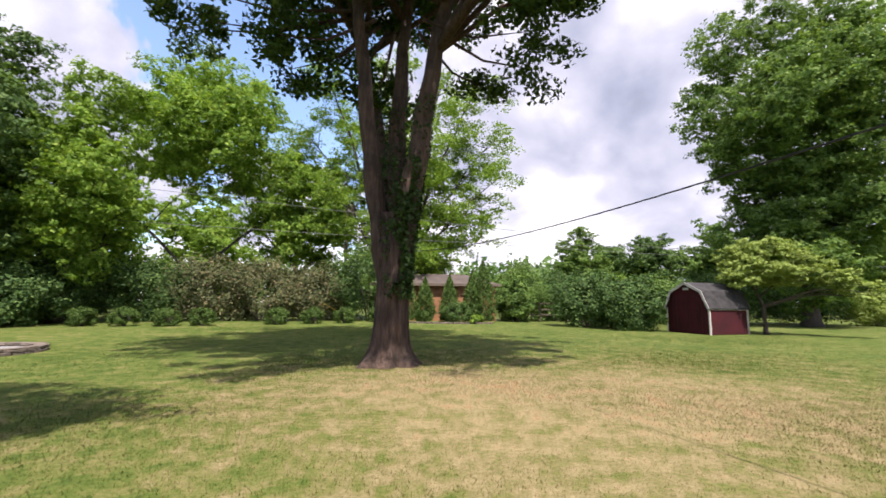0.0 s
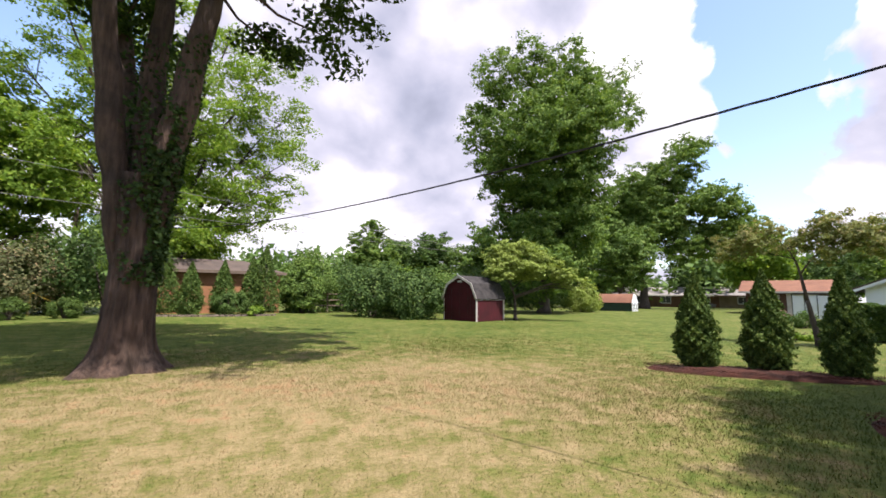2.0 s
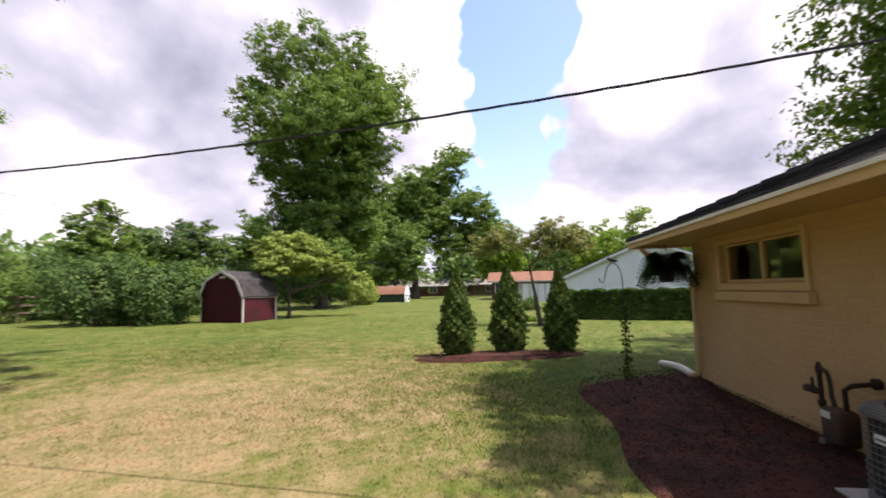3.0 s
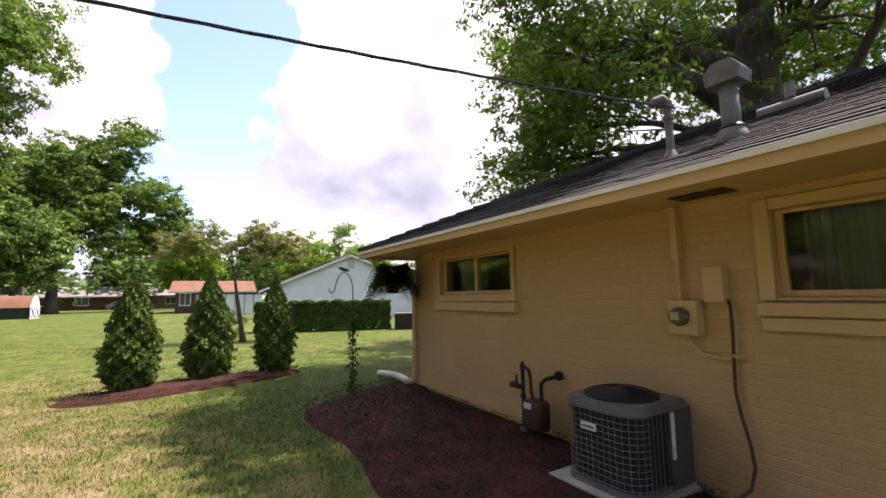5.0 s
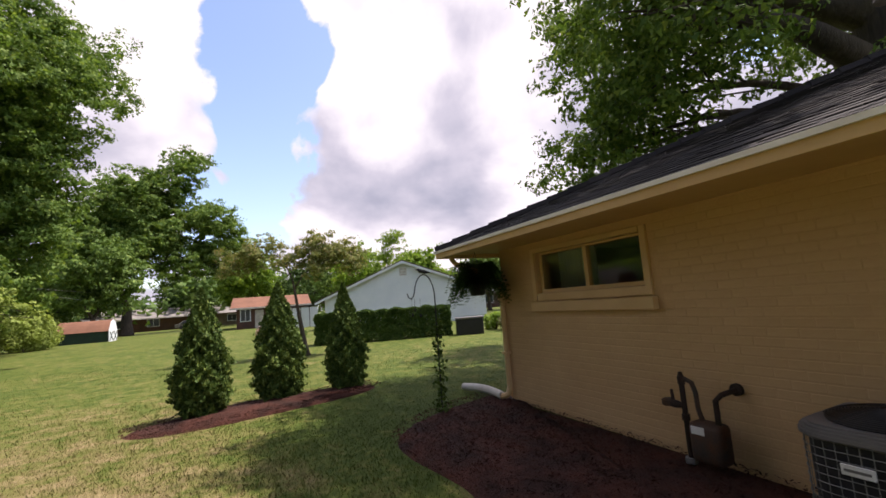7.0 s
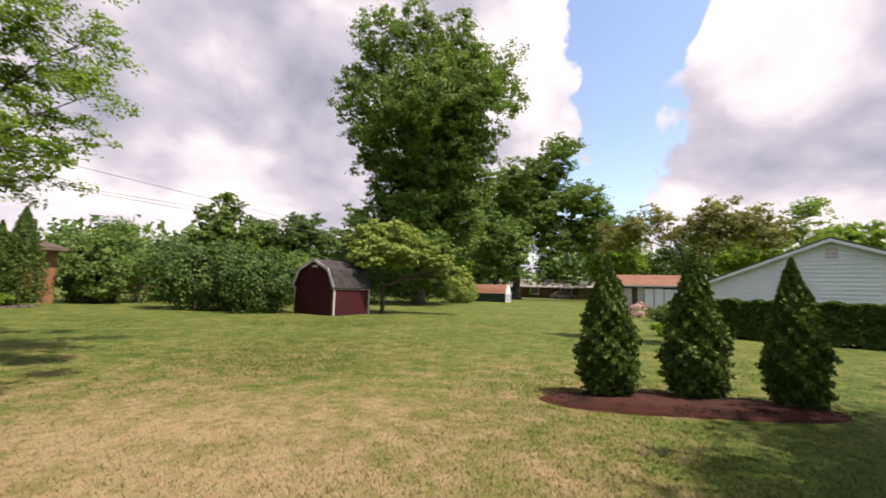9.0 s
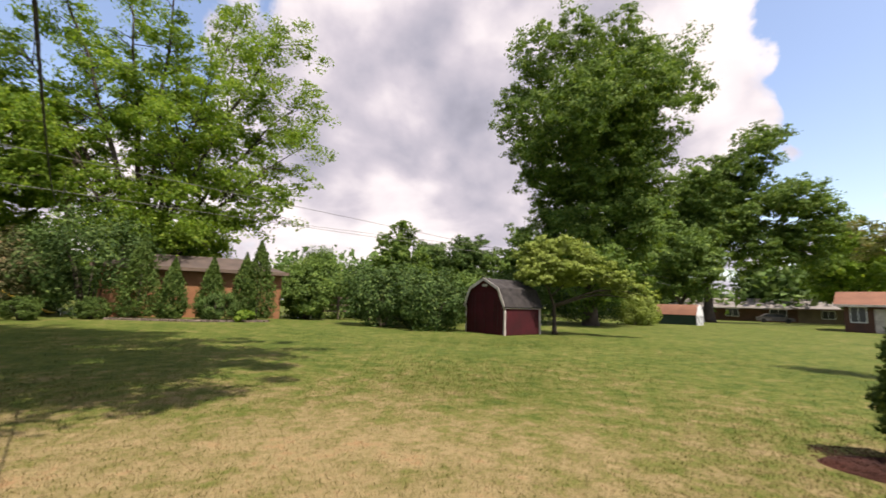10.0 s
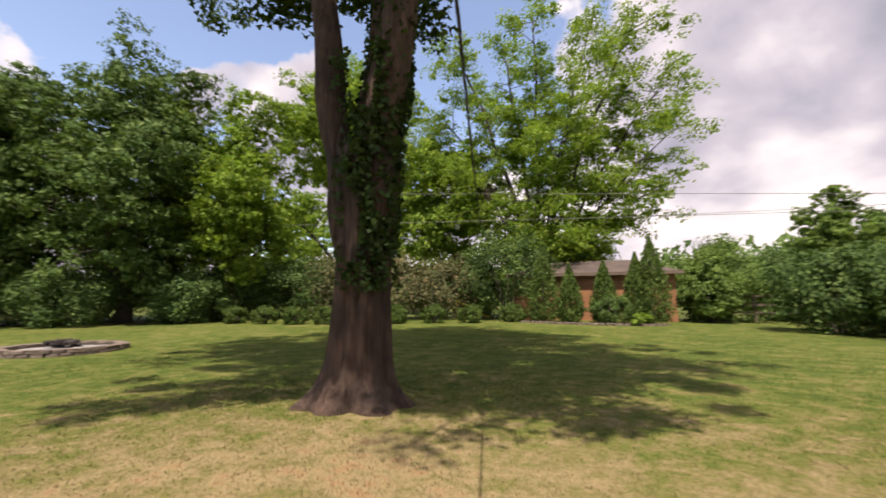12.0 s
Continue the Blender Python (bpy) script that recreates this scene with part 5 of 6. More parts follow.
# the airy tree behind the garage
def airy_tree(place, label):
    """Leaning stems that fan from one base, with side branches and open sprays of leaves."""
    rng, rr = np.random.default_rng(47), random.Random(47)
    top = thing("tree", (*place, gz(*place)), label, "tree")
    bm = bmesh.new()
    tube(bm, [(0, 0, -0.1), (0.0, 0, 0.5), (0.05, 0, 1.7)], [0.55, 0.42, 0.36], 12, wobble=0.05, rng=rr)
    cl, axis = [], []
    for x, y, z, r in ((-7.4, 0.5, 15.5, 0.20), (-5.4, -1.5, 19.6, 0.22), (-2.8, 1.5, 20.8, 0.23), (0.3, -1.0, 22.0, 0.22), (3.8, 1.0, 20.8, 0.21), (6.8, -1.0, 19.0, 0.20), (8.4, 0.5, 15.4, 0.17), (8.6, -0.6, 11.6, 0.14), (7.8, 1.0, 8.6, 0.11), (-5.0, -2.0, 11.5, 0.13), (2.6, -2.2, 13.0, 0.15), (4.8, -1.6, 6.2, 0.09), (1.6, -2.4, 7.4, 0.10), (6.2, 0.6, 6.4, 0.08), (-2.6, -1.8, 7.2, 0.09), (0.4, 2.0, 15.5, 0.15), (3.4, -0.6, 4.4, 0.06), (-1.2, -1.0, 4.6, 0.06)):
        e = Vector((x, y, z))
        b = Vector((0.03 * x, 0.05 * y, rr.uniform(1.0, 2.4)))
        m = Vector((x * 0.36, y * 0.5, b.z + (z - b.z) * 0.52))
        n = 14
        pts = []
        for i in range(n + 1):
            t = i / n
            p = b * (1 - t) ** 2 + m * 2 * t * (1 - t) + e * t * t
            pts.append(p + Vector((0.10 * math.sin(i * 1.3 + x), 0.10 * math.cos(i * 1.7 + z), 0)))
        tube(bm, pts, [r * (1 - 0.85 * i / n) for i in range(n + 1)], 8)
        count = 13 if z < 9 else 26
        for k in range(count):
            t = rr.uniform(0.40 if z > 9 else 0.3, 1.0)
            i = min(n - 1, int(t * n))
            o = pts[i].lerp(pts[i + 1], t * n - i)
            a = k * 2.39996 + x
            length = rr.uniform(1.2, 3.6) * (1.2 - 0.4 * t)
            tip = o + Vector((length * math.cos(a) + 0.05 * x, length * math.sin(a), rr.uniform(-0.3, 0.75) * length))
            q = o.lerp(tip, 0.5) + Vector((0, 0, 0.16 * length))
            tube(bm, [o, q, tip], [0.045 * (1.2 - t) + 0.02, 0.022, 0.006], 5, caps=False)
            for c in range(6):
                cl.append(tuple(q.lerp(tip, rr.uniform(-0.2, 1.1)) + Vector((rr.gauss(0, 0.4), rr.gauss(0, 0.4), rr.gauss(-0.12, 0.3)))))
    part("trunk", bm, M["bark_far"], top, smooth=True)
    cl = np.array(cl)
    per = 50
    pos = np.repeat(cl, per, axis=0) + ball_points(rng, len(cl) * per, 0.5) * np.array((0.80, 0.80, 0.42)) * np.repeat(rng.uniform(0.4, 1.3, len(cl)), per)[:, None]
    link_mesh("crown", quads_mesh("crown", leaf_array(rng, pos, 0.20, 0.8, 0.58, facing=unit(pos - np.repeat(cl, per, axis=0)) * 0.5, corners=3), 3), M["bright"], top)


airy_tree((-4.2, 35.2), "tall airy light green tree with leaning dark stems")
# the great tree beyond the shed
tree((26.0, 30.5), "great tall green tree with billowing crown beyond the shed", 0.5, 4.0,
     [(0.0, 0.0, 8.0, 4.6, 4.6), (-1.9, 1.7, 6.4, 3.1, 3.0), (2.2, -1.9, 6.0, 3.2, 3.2), (0.0, 0.0, 14.0, 5.5, 4.0), (-3.7, 3.2, 17.2, 3.2, 2.9), (-2.9, 2.6, 21.5, 3.2, 3.0), (-0.7, 0.5, 23.4, 3.1, 2.9), (2.2, -1.9, 22.6, 3.1, 2.6), (4.3, -3.8, 18.8, 3.4, 3.0), (3.3, -2.8, 14.2, 3.3, 2.8), (0.0, -2.1, 18.5, 3.9, 3.4), (-2.8, 1.0, 12.4, 2.9, 2.5), (1.7, 1.7, 18.0, 3.7, 3.0), (-1.5, -2.4, 4.2, 2.8, 2.2), (1.4, -1.0, 10.6, 3.8, 3.2), (-1.4, 1.2, 10.4, 3.4, 3.0), (2.6, -2.4, 8.6, 3.0, 2.8), (0.5, 0.2, 3.4, 3.2, 2.4), (-2.2, -4.0, 15.2, 3.2, 2.5), (-4.0, -2.6, 15.8, 2.8, 2.3), (0.3, -5.0, 16.2, 3.2, 2.4)],
     1050, 84, 0.29, "canopy", 48, clump=0.80, twigs=4)
# the forked tree farther right
tree((56.0, 42.6), "big green tree with dark forked stems in the far yard", 0.62, 3.6,
     [(u * 0.70 + 0.5 * v, -u * 0.98 + 0.5 * v, z * 1.12, r * 1.36, h * 1.35) for u, v, z, r, h in ((-2.6, 0.5, 12.6, 3.6, 2.8), (0.4, 0, 15.4, 3.6, 2.8), (-1.6, -1, 9.2, 3.6, 2.4), (2.6, 0, 12.0, 3.4, 2.8), (4.6, -1, 19.6, 1.9, 2.0), (5.8, 1, 21.2, 1.6, 1.6), (3.4, 1, 17.4, 2.4, 2.0), (6.6, -1, 14.0, 2.4, 1.9), (9.0, 0, 12.6, 2.2, 1.9), (10.8, 0, 10.6, 1.7, 1.4), (7.4, 1, 9.6, 2.7, 1.9), (4.4, -1, 8.0, 2.6, 1.7), (-4.4, 0, 8.0, 2.2, 1.6), (1.0, 2, 12.0, 3.4, 2.8), (9.6, 1, 7.6, 1.6, 1.2))],
     980, 60, 0.42, "canopy", 49, clump=0.9, twigs=4)
tree((47.0, 39.5), "green tree at the edge of the far yard", 0.3, 2.5, auto_lobes(51, 0, 0, 2.5, 11.5, 4.4, 10, 0.42), 170, 50, 0.45, "mid", 51, clump=0.9)
tree((74.0, 36.0), "green tree at the edge of the far yard", 0.3, 2.5, auto_lobes(52, 0, 0, 2.5, 12.5, 5.4, 10, 0.42), 180, 50, 0.6, "bright", 52, clump=1.1)
# small pointed tree
tree((18.7, 57.0), "small pointed bright green tree beyond the hedge", 0.22, 1.6, [(0, 0, 4.0, 3.6, 3.0), (0.3, 0, 7.0, 3.1, 2.4), (-0.5, 0.3, 8.8, 2.5, 1.9), (0.1, 0, 10.3, 1.7, 1.4), (0.2, 0, 11.4, 0.9, 0.8), (1.8, 0, 5.4, 2.4, 1.8), (-2.0, 0, 5.6, 2.3, 1.8)], 330, 55, 0.36, "canopy", 53, clump=0.5)
# dogwood
tree((16.75, 22.65), "low spreading yellow-green dogwood beside the red shed", 0.11, 1.5,
     [(-0.9, 0.5, 4.0, 1.2, 0.45), (-0.2, 0.3, 4.6, 1.3, 0.45), (0.7, -0.4, 4.3, 1.2, 0.45), (1.5, -1.0, 3.6, 1.2, 0.45), (2.3, -1.6, 2.9, 1.0, 0.4), (3.0, -2.1, 2.2, 0.8, 0.4), (3.4, -2.4, 1.8, 0.6, 0.3), (0.4, 0.9, 3.6, 1.3, 0.45), (-0.8, -0.6, 3.4, 1.1, 0.4), (0.2, -1.2, 3.2, 1.1, 0.4), (1.3, -0.2, 2.8, 1.2, 0.4), (-0.7, 0.1, 2.8, 1.3, 0.4), (-1.2, -0.1, 3.0, 0.9, 0.35)], 320, 48, 0.17, "dogwood", 54, clump=0.28, twigs=3, lift=1.2, flat=0.5)
# bronze-leaved cherry
tree((17.6, 7.6), "small crooked tree with sparse bronze-green crown", 0.095, 1.5,
     [(-0.3, 1.9, 3.6, 0.75, 0.45), (0.0, 1.3, 3.95, 0.55, 0.35), (-0.2, 2.5, 3.2, 0.5, 0.3), (0.2, -0.3, 4.0, 0.75, 0.45), (0.3, -1.1, 3.7, 0.8, 0.45), (0.2, -1.7, 3.3, 0.6, 0.35), (0.1, -0.5, 3.2, 0.7, 0.35), (0.0, 0.7, 3.3, 0.6, 0.3)], 130, 46, 0.12, "cherry", 55, clump=0.26, twigs=4, lean=(0.0, 0.25))
tree((44.0, 7.5), "thin wispy tree behind the white house", 0.12, 4.0, [(0, 0, 7.2, 1.4, 1.5), (0.4, -0.6, 8.4, 0.9, 0.8), (0.2, 0.8, 6.0, 1.1, 0.8)], 50, 30, 0.22, "bright", 56, clump=0.45)
for i, (x, y, h, r, m) in enumerate(((52, 6.0, 7.5, 5, "bright"), (56, -3.0, 8.0, 5, "mid"), (50, -13, 8.5, 5, "mid"), (44, -10.5, 6.5, 3.4, "bright"), (60, 14, 9, 5, "bright"), (75, 22, 11, 6, "mid"))):
    tree((x, y), "leafy green street tree beyond the neighbouring houses", 0.25, 2.2, auto_lobes(60 + i, 0, 0, 2.4, h, r, 9, 0.45), 130, 46, 0.42, m, 60 + i, clump=0.8, group="street trees")


def far_woods():
    rng = np.random.default_rng(77)
    out = []
    for i in range(420):
        b = rng.uniform(-75, 150)
        d = rng.uniform(92, 130)
        h = 9.6 + 2.2 * math.sin(b * 0.21) + 1.8 * math.sin(b * 0.53 + 1) + rng.uniform(-2, 2)
        c = np.array((d * math.sin(radians(b)), d * math.cos(radians(b)), h * 0.5))
        out.append(c + ball_points(rng, 200, 0.4) * np.array((5.0, 5.0, h * 0.55)))
    pos = np.concatenate(out)
    pos[:, 2] = np.abs(pos[:, 2])
    tagged(link_mesh("far_woods", quads_mesh("far_woods", leaf_array(rng, pos, 1.15, 0.5, 0.7, corners=3), 3), M["woods"]), "band of distant green woods beyond the houses", "woods", kind="stuff")


far_woods()
for i, (x, y, h, r) in enumerate(((44.0, 52.0, 10.0, 5.0), (52.0, 50.0, 9.0, 4.6), (60.0, 58.0, 11.5, 6.0), (72.0, 62.0, 12.0, 6.5), (84.0, 52.0, 11.5, 6.5), (90.0, 42.0, 11.0, 6.5), (88.0, 30.0, 10.5, 6.0), (46.0, 62.0, 11.5, 6.0), (-36.0, 46.0, 15.0, 7.0), (-27.0, 50.0, 14.0, 7.0))):
    tree((x, y), "leafy dark green tree in the far row behind the lawns", 0.3, 2.4, auto_lobes(80 + i, 0, 0, 1.0, h, r, 11, 0.42), 190, 40, 0.5, "bright" if i > 7 else "mid" if i % 2 else "deep", 80 + i, clump=0.9, group="far row of trees")
tree((31.0, 62.0), "round dark green tree in the distant row", 0.35, 3.0, auto_lobes(71, 0, 0, 2.0, 11.5, 5.0, 10, 0.45), 170, 46, 0.5, "deep", 71, clump=0.9)
tree((38.0, 57.0), "round green tree in the distant row", 0.35, 3.0, auto_lobes(72, 0, 0, 2.0, 12.5, 6.0, 10, 0.45), 190, 46, 0.5, "mid", 72, clump=0.9)
tree((26.0, 66.0), "round green tree in the distant row", 0.35, 3.0, auto_lobes(73, 0, 0, 2.0, 10.5, 5.0, 10, 0.45), 170, 46, 0.5, "deep", 73, clump=0.9)

# ---- shrubs ----
BOX = ((-18.9, 22.8), (-17.0, 23.2), (-14.7, 23.2), (-13.1, 23.7), (-9.8, 25.3), (-7.9, 26.2), (-6.2, 27.1), (-4.3, 28.5))
for i, p in enumerate(BOX):
    shrub(p, "small clipped green boxwood in a row along the bed", 0.64, 0.60, 0.85, 3200, 0.075, "box", 100 + i, "boxwood row", "boxwood", 0.12, square=2.6)
for i, (x, y, rx, h, m, lb) in enumerate((
        (-23.5, 26.5, 2.8, 3.6, "shade_leaf", "dark green shrub in the mixed border"), (-19.0, 28.0, 2.8, 3.7, "shade_leaf", "dark green shrub in the mixed border"), (-15.6, 28.6, 2.6, 3.8, "dull", "bronze-tinted shrub in the mixed border"),
        (-12.4, 29.4, 2.6, 3.7, "dull", "bronze-tinted shrub in the mixed border"), (-9.4, 30.4, 2.5, 3.6, "dull", "bronze-tinted shrub in the mixed border"), (-5.2, 30.7, 2.6, 5.2, "shade_leaf", "tall green lilac shrub in the mixed border"), (-8.2, 32.6, 1.8, 4.2, "shade_leaf", "tall green lilac shrub in the mixed border"),
        (6.2, 34.2, 2.4, 4.5, "mid", "big leafy green shrub beside the garage"), (9.6, 37.5, 2.4, 4.0, "shade_leaf", "leafy green shrub beside the fence"), (5.3, 31.6, 1.3, 3.0, "mid", "young leafy green tree shrub by the garage"),
        (12.0, 39.5, 2.8, 3.9, "shade_leaf", "broad leafy green shrub in the side hedge"), (12.3, 35.0, 2.7, 3.6, "shade_leaf", "broad leafy green shrub in the side hedge"), (12.4, 29.6, 2.6, 3.2, "shade_leaf", "broad leafy green shrub in the side hedge"), (8.9, 27.2, 2.0, 2.9, "shade_leaf", "dense leafy green shrub beside the red shed"), (10.9, 25.0, 1.8, 2.8, "shade_leaf", "dense leafy green shrub beside the red shed"), (16.0, 40.0, 3.4, 3.9, "bright", "broad leafy green shrub in the side hedge"), (17.0, 34.0, 3.0, 3.2, "mid", "broad leafy green shrub in the side hedge"),
        (33.0, 32.6, 2.0, 2.2, "dogwood", "low light green shrub under the great tree"), (29.5, 34.5, 3.2, 3.2, "shade_leaf", "shrub under the great tree, leaves darkened for its shade"), (23.0, 35.0, 3.4, 3.6, "shade_leaf", "shrub under the great tree, leaves darkened for its shade"),
        (-27.0, 18.5, 2.6, 3.2, "shade_leaf", "shrub under the boundary trees, leaves darkened for their shade"), (-22.4, 22.4, 2.2, 2.8, "shade_leaf", "shrub under the boundary trees, leaves darkened for their shade"), (-31.5, 14.0, 2.6, 3.0, "shade_leaf", "shrub under the boundary trees, leaves darkened for their shade"), (-35.5, 11.0, 3.0, 3.6, "shade_leaf", "shrub under the boundary trees, leaves darkened for their shade"), (-33.0, 19.0, 3.4, 4.4, "shade_leaf", "shrub under the boundary trees, leaves darkened for their shade"), (-29.5, 20.5, 3.0, 4.0, "shade_leaf", "shrub under the boundary trees, leaves darkened for their shade"), (-28.5, 25.5, 3.4, 4.4, "shade_leaf", "shrub under the boundary trees, leaves darkened for their shade"), (-24.0, 29.5, 3.2, 4.2, "shade_leaf", "shrub under the boundary trees, leaves darkened for their shade"), (-40.0, 13.5, 3.6, 4.4, "shade_leaf", "shrub under the boundary trees, leaves darkened for their shade"))):
    shrub((x, y), lb, rx, rx * 0.9, h, 5800, 0.16, m, 130 + i, lump=0.4)
for i, (x, y, h, r) in enumerate(((-2.65, 28.8, 4.0, 0.85), (-1.25, 28.6, 3.0, 0.62), (0.38, 29.0, 3.2, 0.62), (1.9, 28.8, 3.5, 0.62), (2.57, 28.4, 4.15, 0.80))):
    spire((x, y), "tall narrow green conifer in front of the brick garage", h, r, 9000, 0.10, "cedar", 160 + i, "garage conifers", 0.2)
shrub((0.75, 28.1), "rounded dark green yew in front of the brick garage", 1.0, 0.8, 1.35, 3600, 0.08, "deep", 171, name="yew", lump=0.12)
shrub((2.1, 27.6), "low broad-leaved green hosta at the lawn's edge", 0.75, 0.5, 0.45, 800, 0.16, "bright", 172, name="hosta", category="plant")
for i, (x, y, h, r) in enumerate(((9.19, 6.56, 2.06, 0.37), (10.12, 5.67, 2.12, 0.385), (10.68, 4.58, 2.06, 0.335))):
    spire((x, y), "young bushy dark green arborvitae planted in mulch", h, r, 30000, 0.055, "conifer", 180 + i, "three arborvitae", 0.28)
for i in range(4):
    t = (i + 0.5) / 4
    clipped_hedge((21.9 + 0.4 * t, 8.4 + (2.4 - 8.4) * t), "section of clipped dark green hedge before the white house", 0.80, 0.62, 1.34, 15000, 0.095, "deep", 190 + i, "clipped hedge", -86)
shrub((22.5, -0.6), "rusty-tinged grassy shrub at the end of the hedge", 0.7, 0.7, 0.75, 1400, 0.10, "dull", 197)
shrub((23.4, 0.2), "yellow-green shrub at the end of the hedge", 0.6, 0.6, 0.8, 1200, 0.10, "bright", 198)
shrub((19.4, 9.0), "low leafy plant in the bed under the cherry", 0.6, 0.6, 0.45, 900, 0.10, "bright", 199, name="hosta", category="plant")
shrub((28.5, 12.4), "dark low shrub before the white house", 1.1, 0.9, 0.8, 1800, 0.09, "deep", 200)
shrub((30.5, 14.5), "pink flowering shrub in the neighbouring bed", 0.8, 0.6, 0.9, 900, 0.09, "flower", 201)

# ---- red barn shed ----
def barn_shed():
    # local x along the front face, y back; gambrel gable in front
    p, rz = Vector((13.24, 21.68)), -71.3
    top = thing("garden_shed", (*p, gz(*p) - 0.02), "dark red barn-shaped garden shed with white trim on the lawn", "shed", "", rz)
    w, d, h, r = 2.56, 2.71, 1.40, 2.66
    # x from -w to 0 along the gable, y from 0 back
    gable = [(-w, 0), (0, 0), (0, h), (-0.36 * w / 2.55, 2.18), (-w / 2, r), (-w + 0.36 * w / 2.55, 2.18), (-w, h)]
    bm = bmesh.new()
    prism(bm, gable, "y", 0.0, d)
    part("wall", bm, M["red"], top, "dark red painted plywood walls")
    over = [(0.10, h - 0.06), (-0.30, 2.23), (-w / 2, r + 0.06), (-w + 0.30, 2.23), (-w - 0.10, h - 0.06)]
    under = [(x * 0.97 - 0.03 * w / 2, z - 0.05) for x, z in over]
    bm = bmesh.new()
    prism(bm, over + under[::-1], "y", -0.10, d + 0.10)
    part("roof", bm, M["shed_roof"], top, "weathered grey gambrel shingle roof")
    bm = bmesh.new()
    for (x0, z0), (x1, z1) in zip(over, over[1:]):
        n = Vector((-(z1 - z0), x1 - x0)).normalized() * 0.11
        n = n if n.y < 0 else -n
        prism(bm, [(x0, z0 + 0.012), (x1, z1 + 0.012), (x1 + n.x, z1 + n.y), (x0 + n.x, z0 + n.y)], "y", -0.135, -0.104)
    part("rake_board", bm, M["white_trim"], top, "peeling white rake trim")
    for x in (-0.05, -w - 0.02):
        part("corner_board", boxed(x, x + 0.07, -0.025, 0.07, 0.0, h - 0.02, 0.005), M["white_trim"], top)
    part("corner_board", boxed(0.002, 0.025, d - 0.10, d + 0.02, 0, h - 0.02, 0.005), M["white_trim"], top)
    part("eave_board", boxed(0.003, 0.05, -0.03, d + 0.05, h - 0.14, h - 0.055, 0.005), M["white_trim"], top)
    part("gable_vent", boxed(-w / 2 - 0.17, -w / 2 + 0.17, -0.02, -0.002, 2.30, 2.42, 0.005), M["white_trim"], top, "small white gable vent")
    bm = bmesh.new()
    for k in range(1, 12):
        x = -w * k / 12
        box(bm, x - 0.006, x + 0.006, -0.004, -0.0005, 0.03, 2.0)
    part("batten_groove", bm, M["black"], top)
    for k in (0, 1):
        part("door", boxed(-w / 2 - 0.62 + 0.63 * k, -w / 2 - 0.01 + 0.63 * k, -0.014, -0.005, 0.10, 1.95, 0.003), M["red"], top)
    part("side_panel", boxed(0.001, 0.012, 0.12, d - 0.12, 0.05, h - 0.15, 0.003), M["red"], top)


barn_shed()


# ---- houses round about ----
def window_unit(parent, x, y, z, w, h, trim="siding", flip=1):
    win = part("window", boxed(x - w / 2 - 0.08, x + w / 2 + 0.08, min(y, y + 0.03 * flip), max(y, y + 0.03 * flip), z - 0.08, z + h + 0.08), M[trim], parent)
    part("pane", boxed(x - w / 2, x + w / 2, min(y + 0.03 * flip, y + 0.04 * flip), max(y + 0.03 * flip, y + 0.04 * flip), z, z + h), M["far_glass"], win)
    part("mullion", boxed(x - 0.025, x + 0.025, min(y + 0.04 * flip, y + 0.055 * flip), max(y + 0.04 * flip, y + 0.055 * flip), z, z + h), M[trim], win)


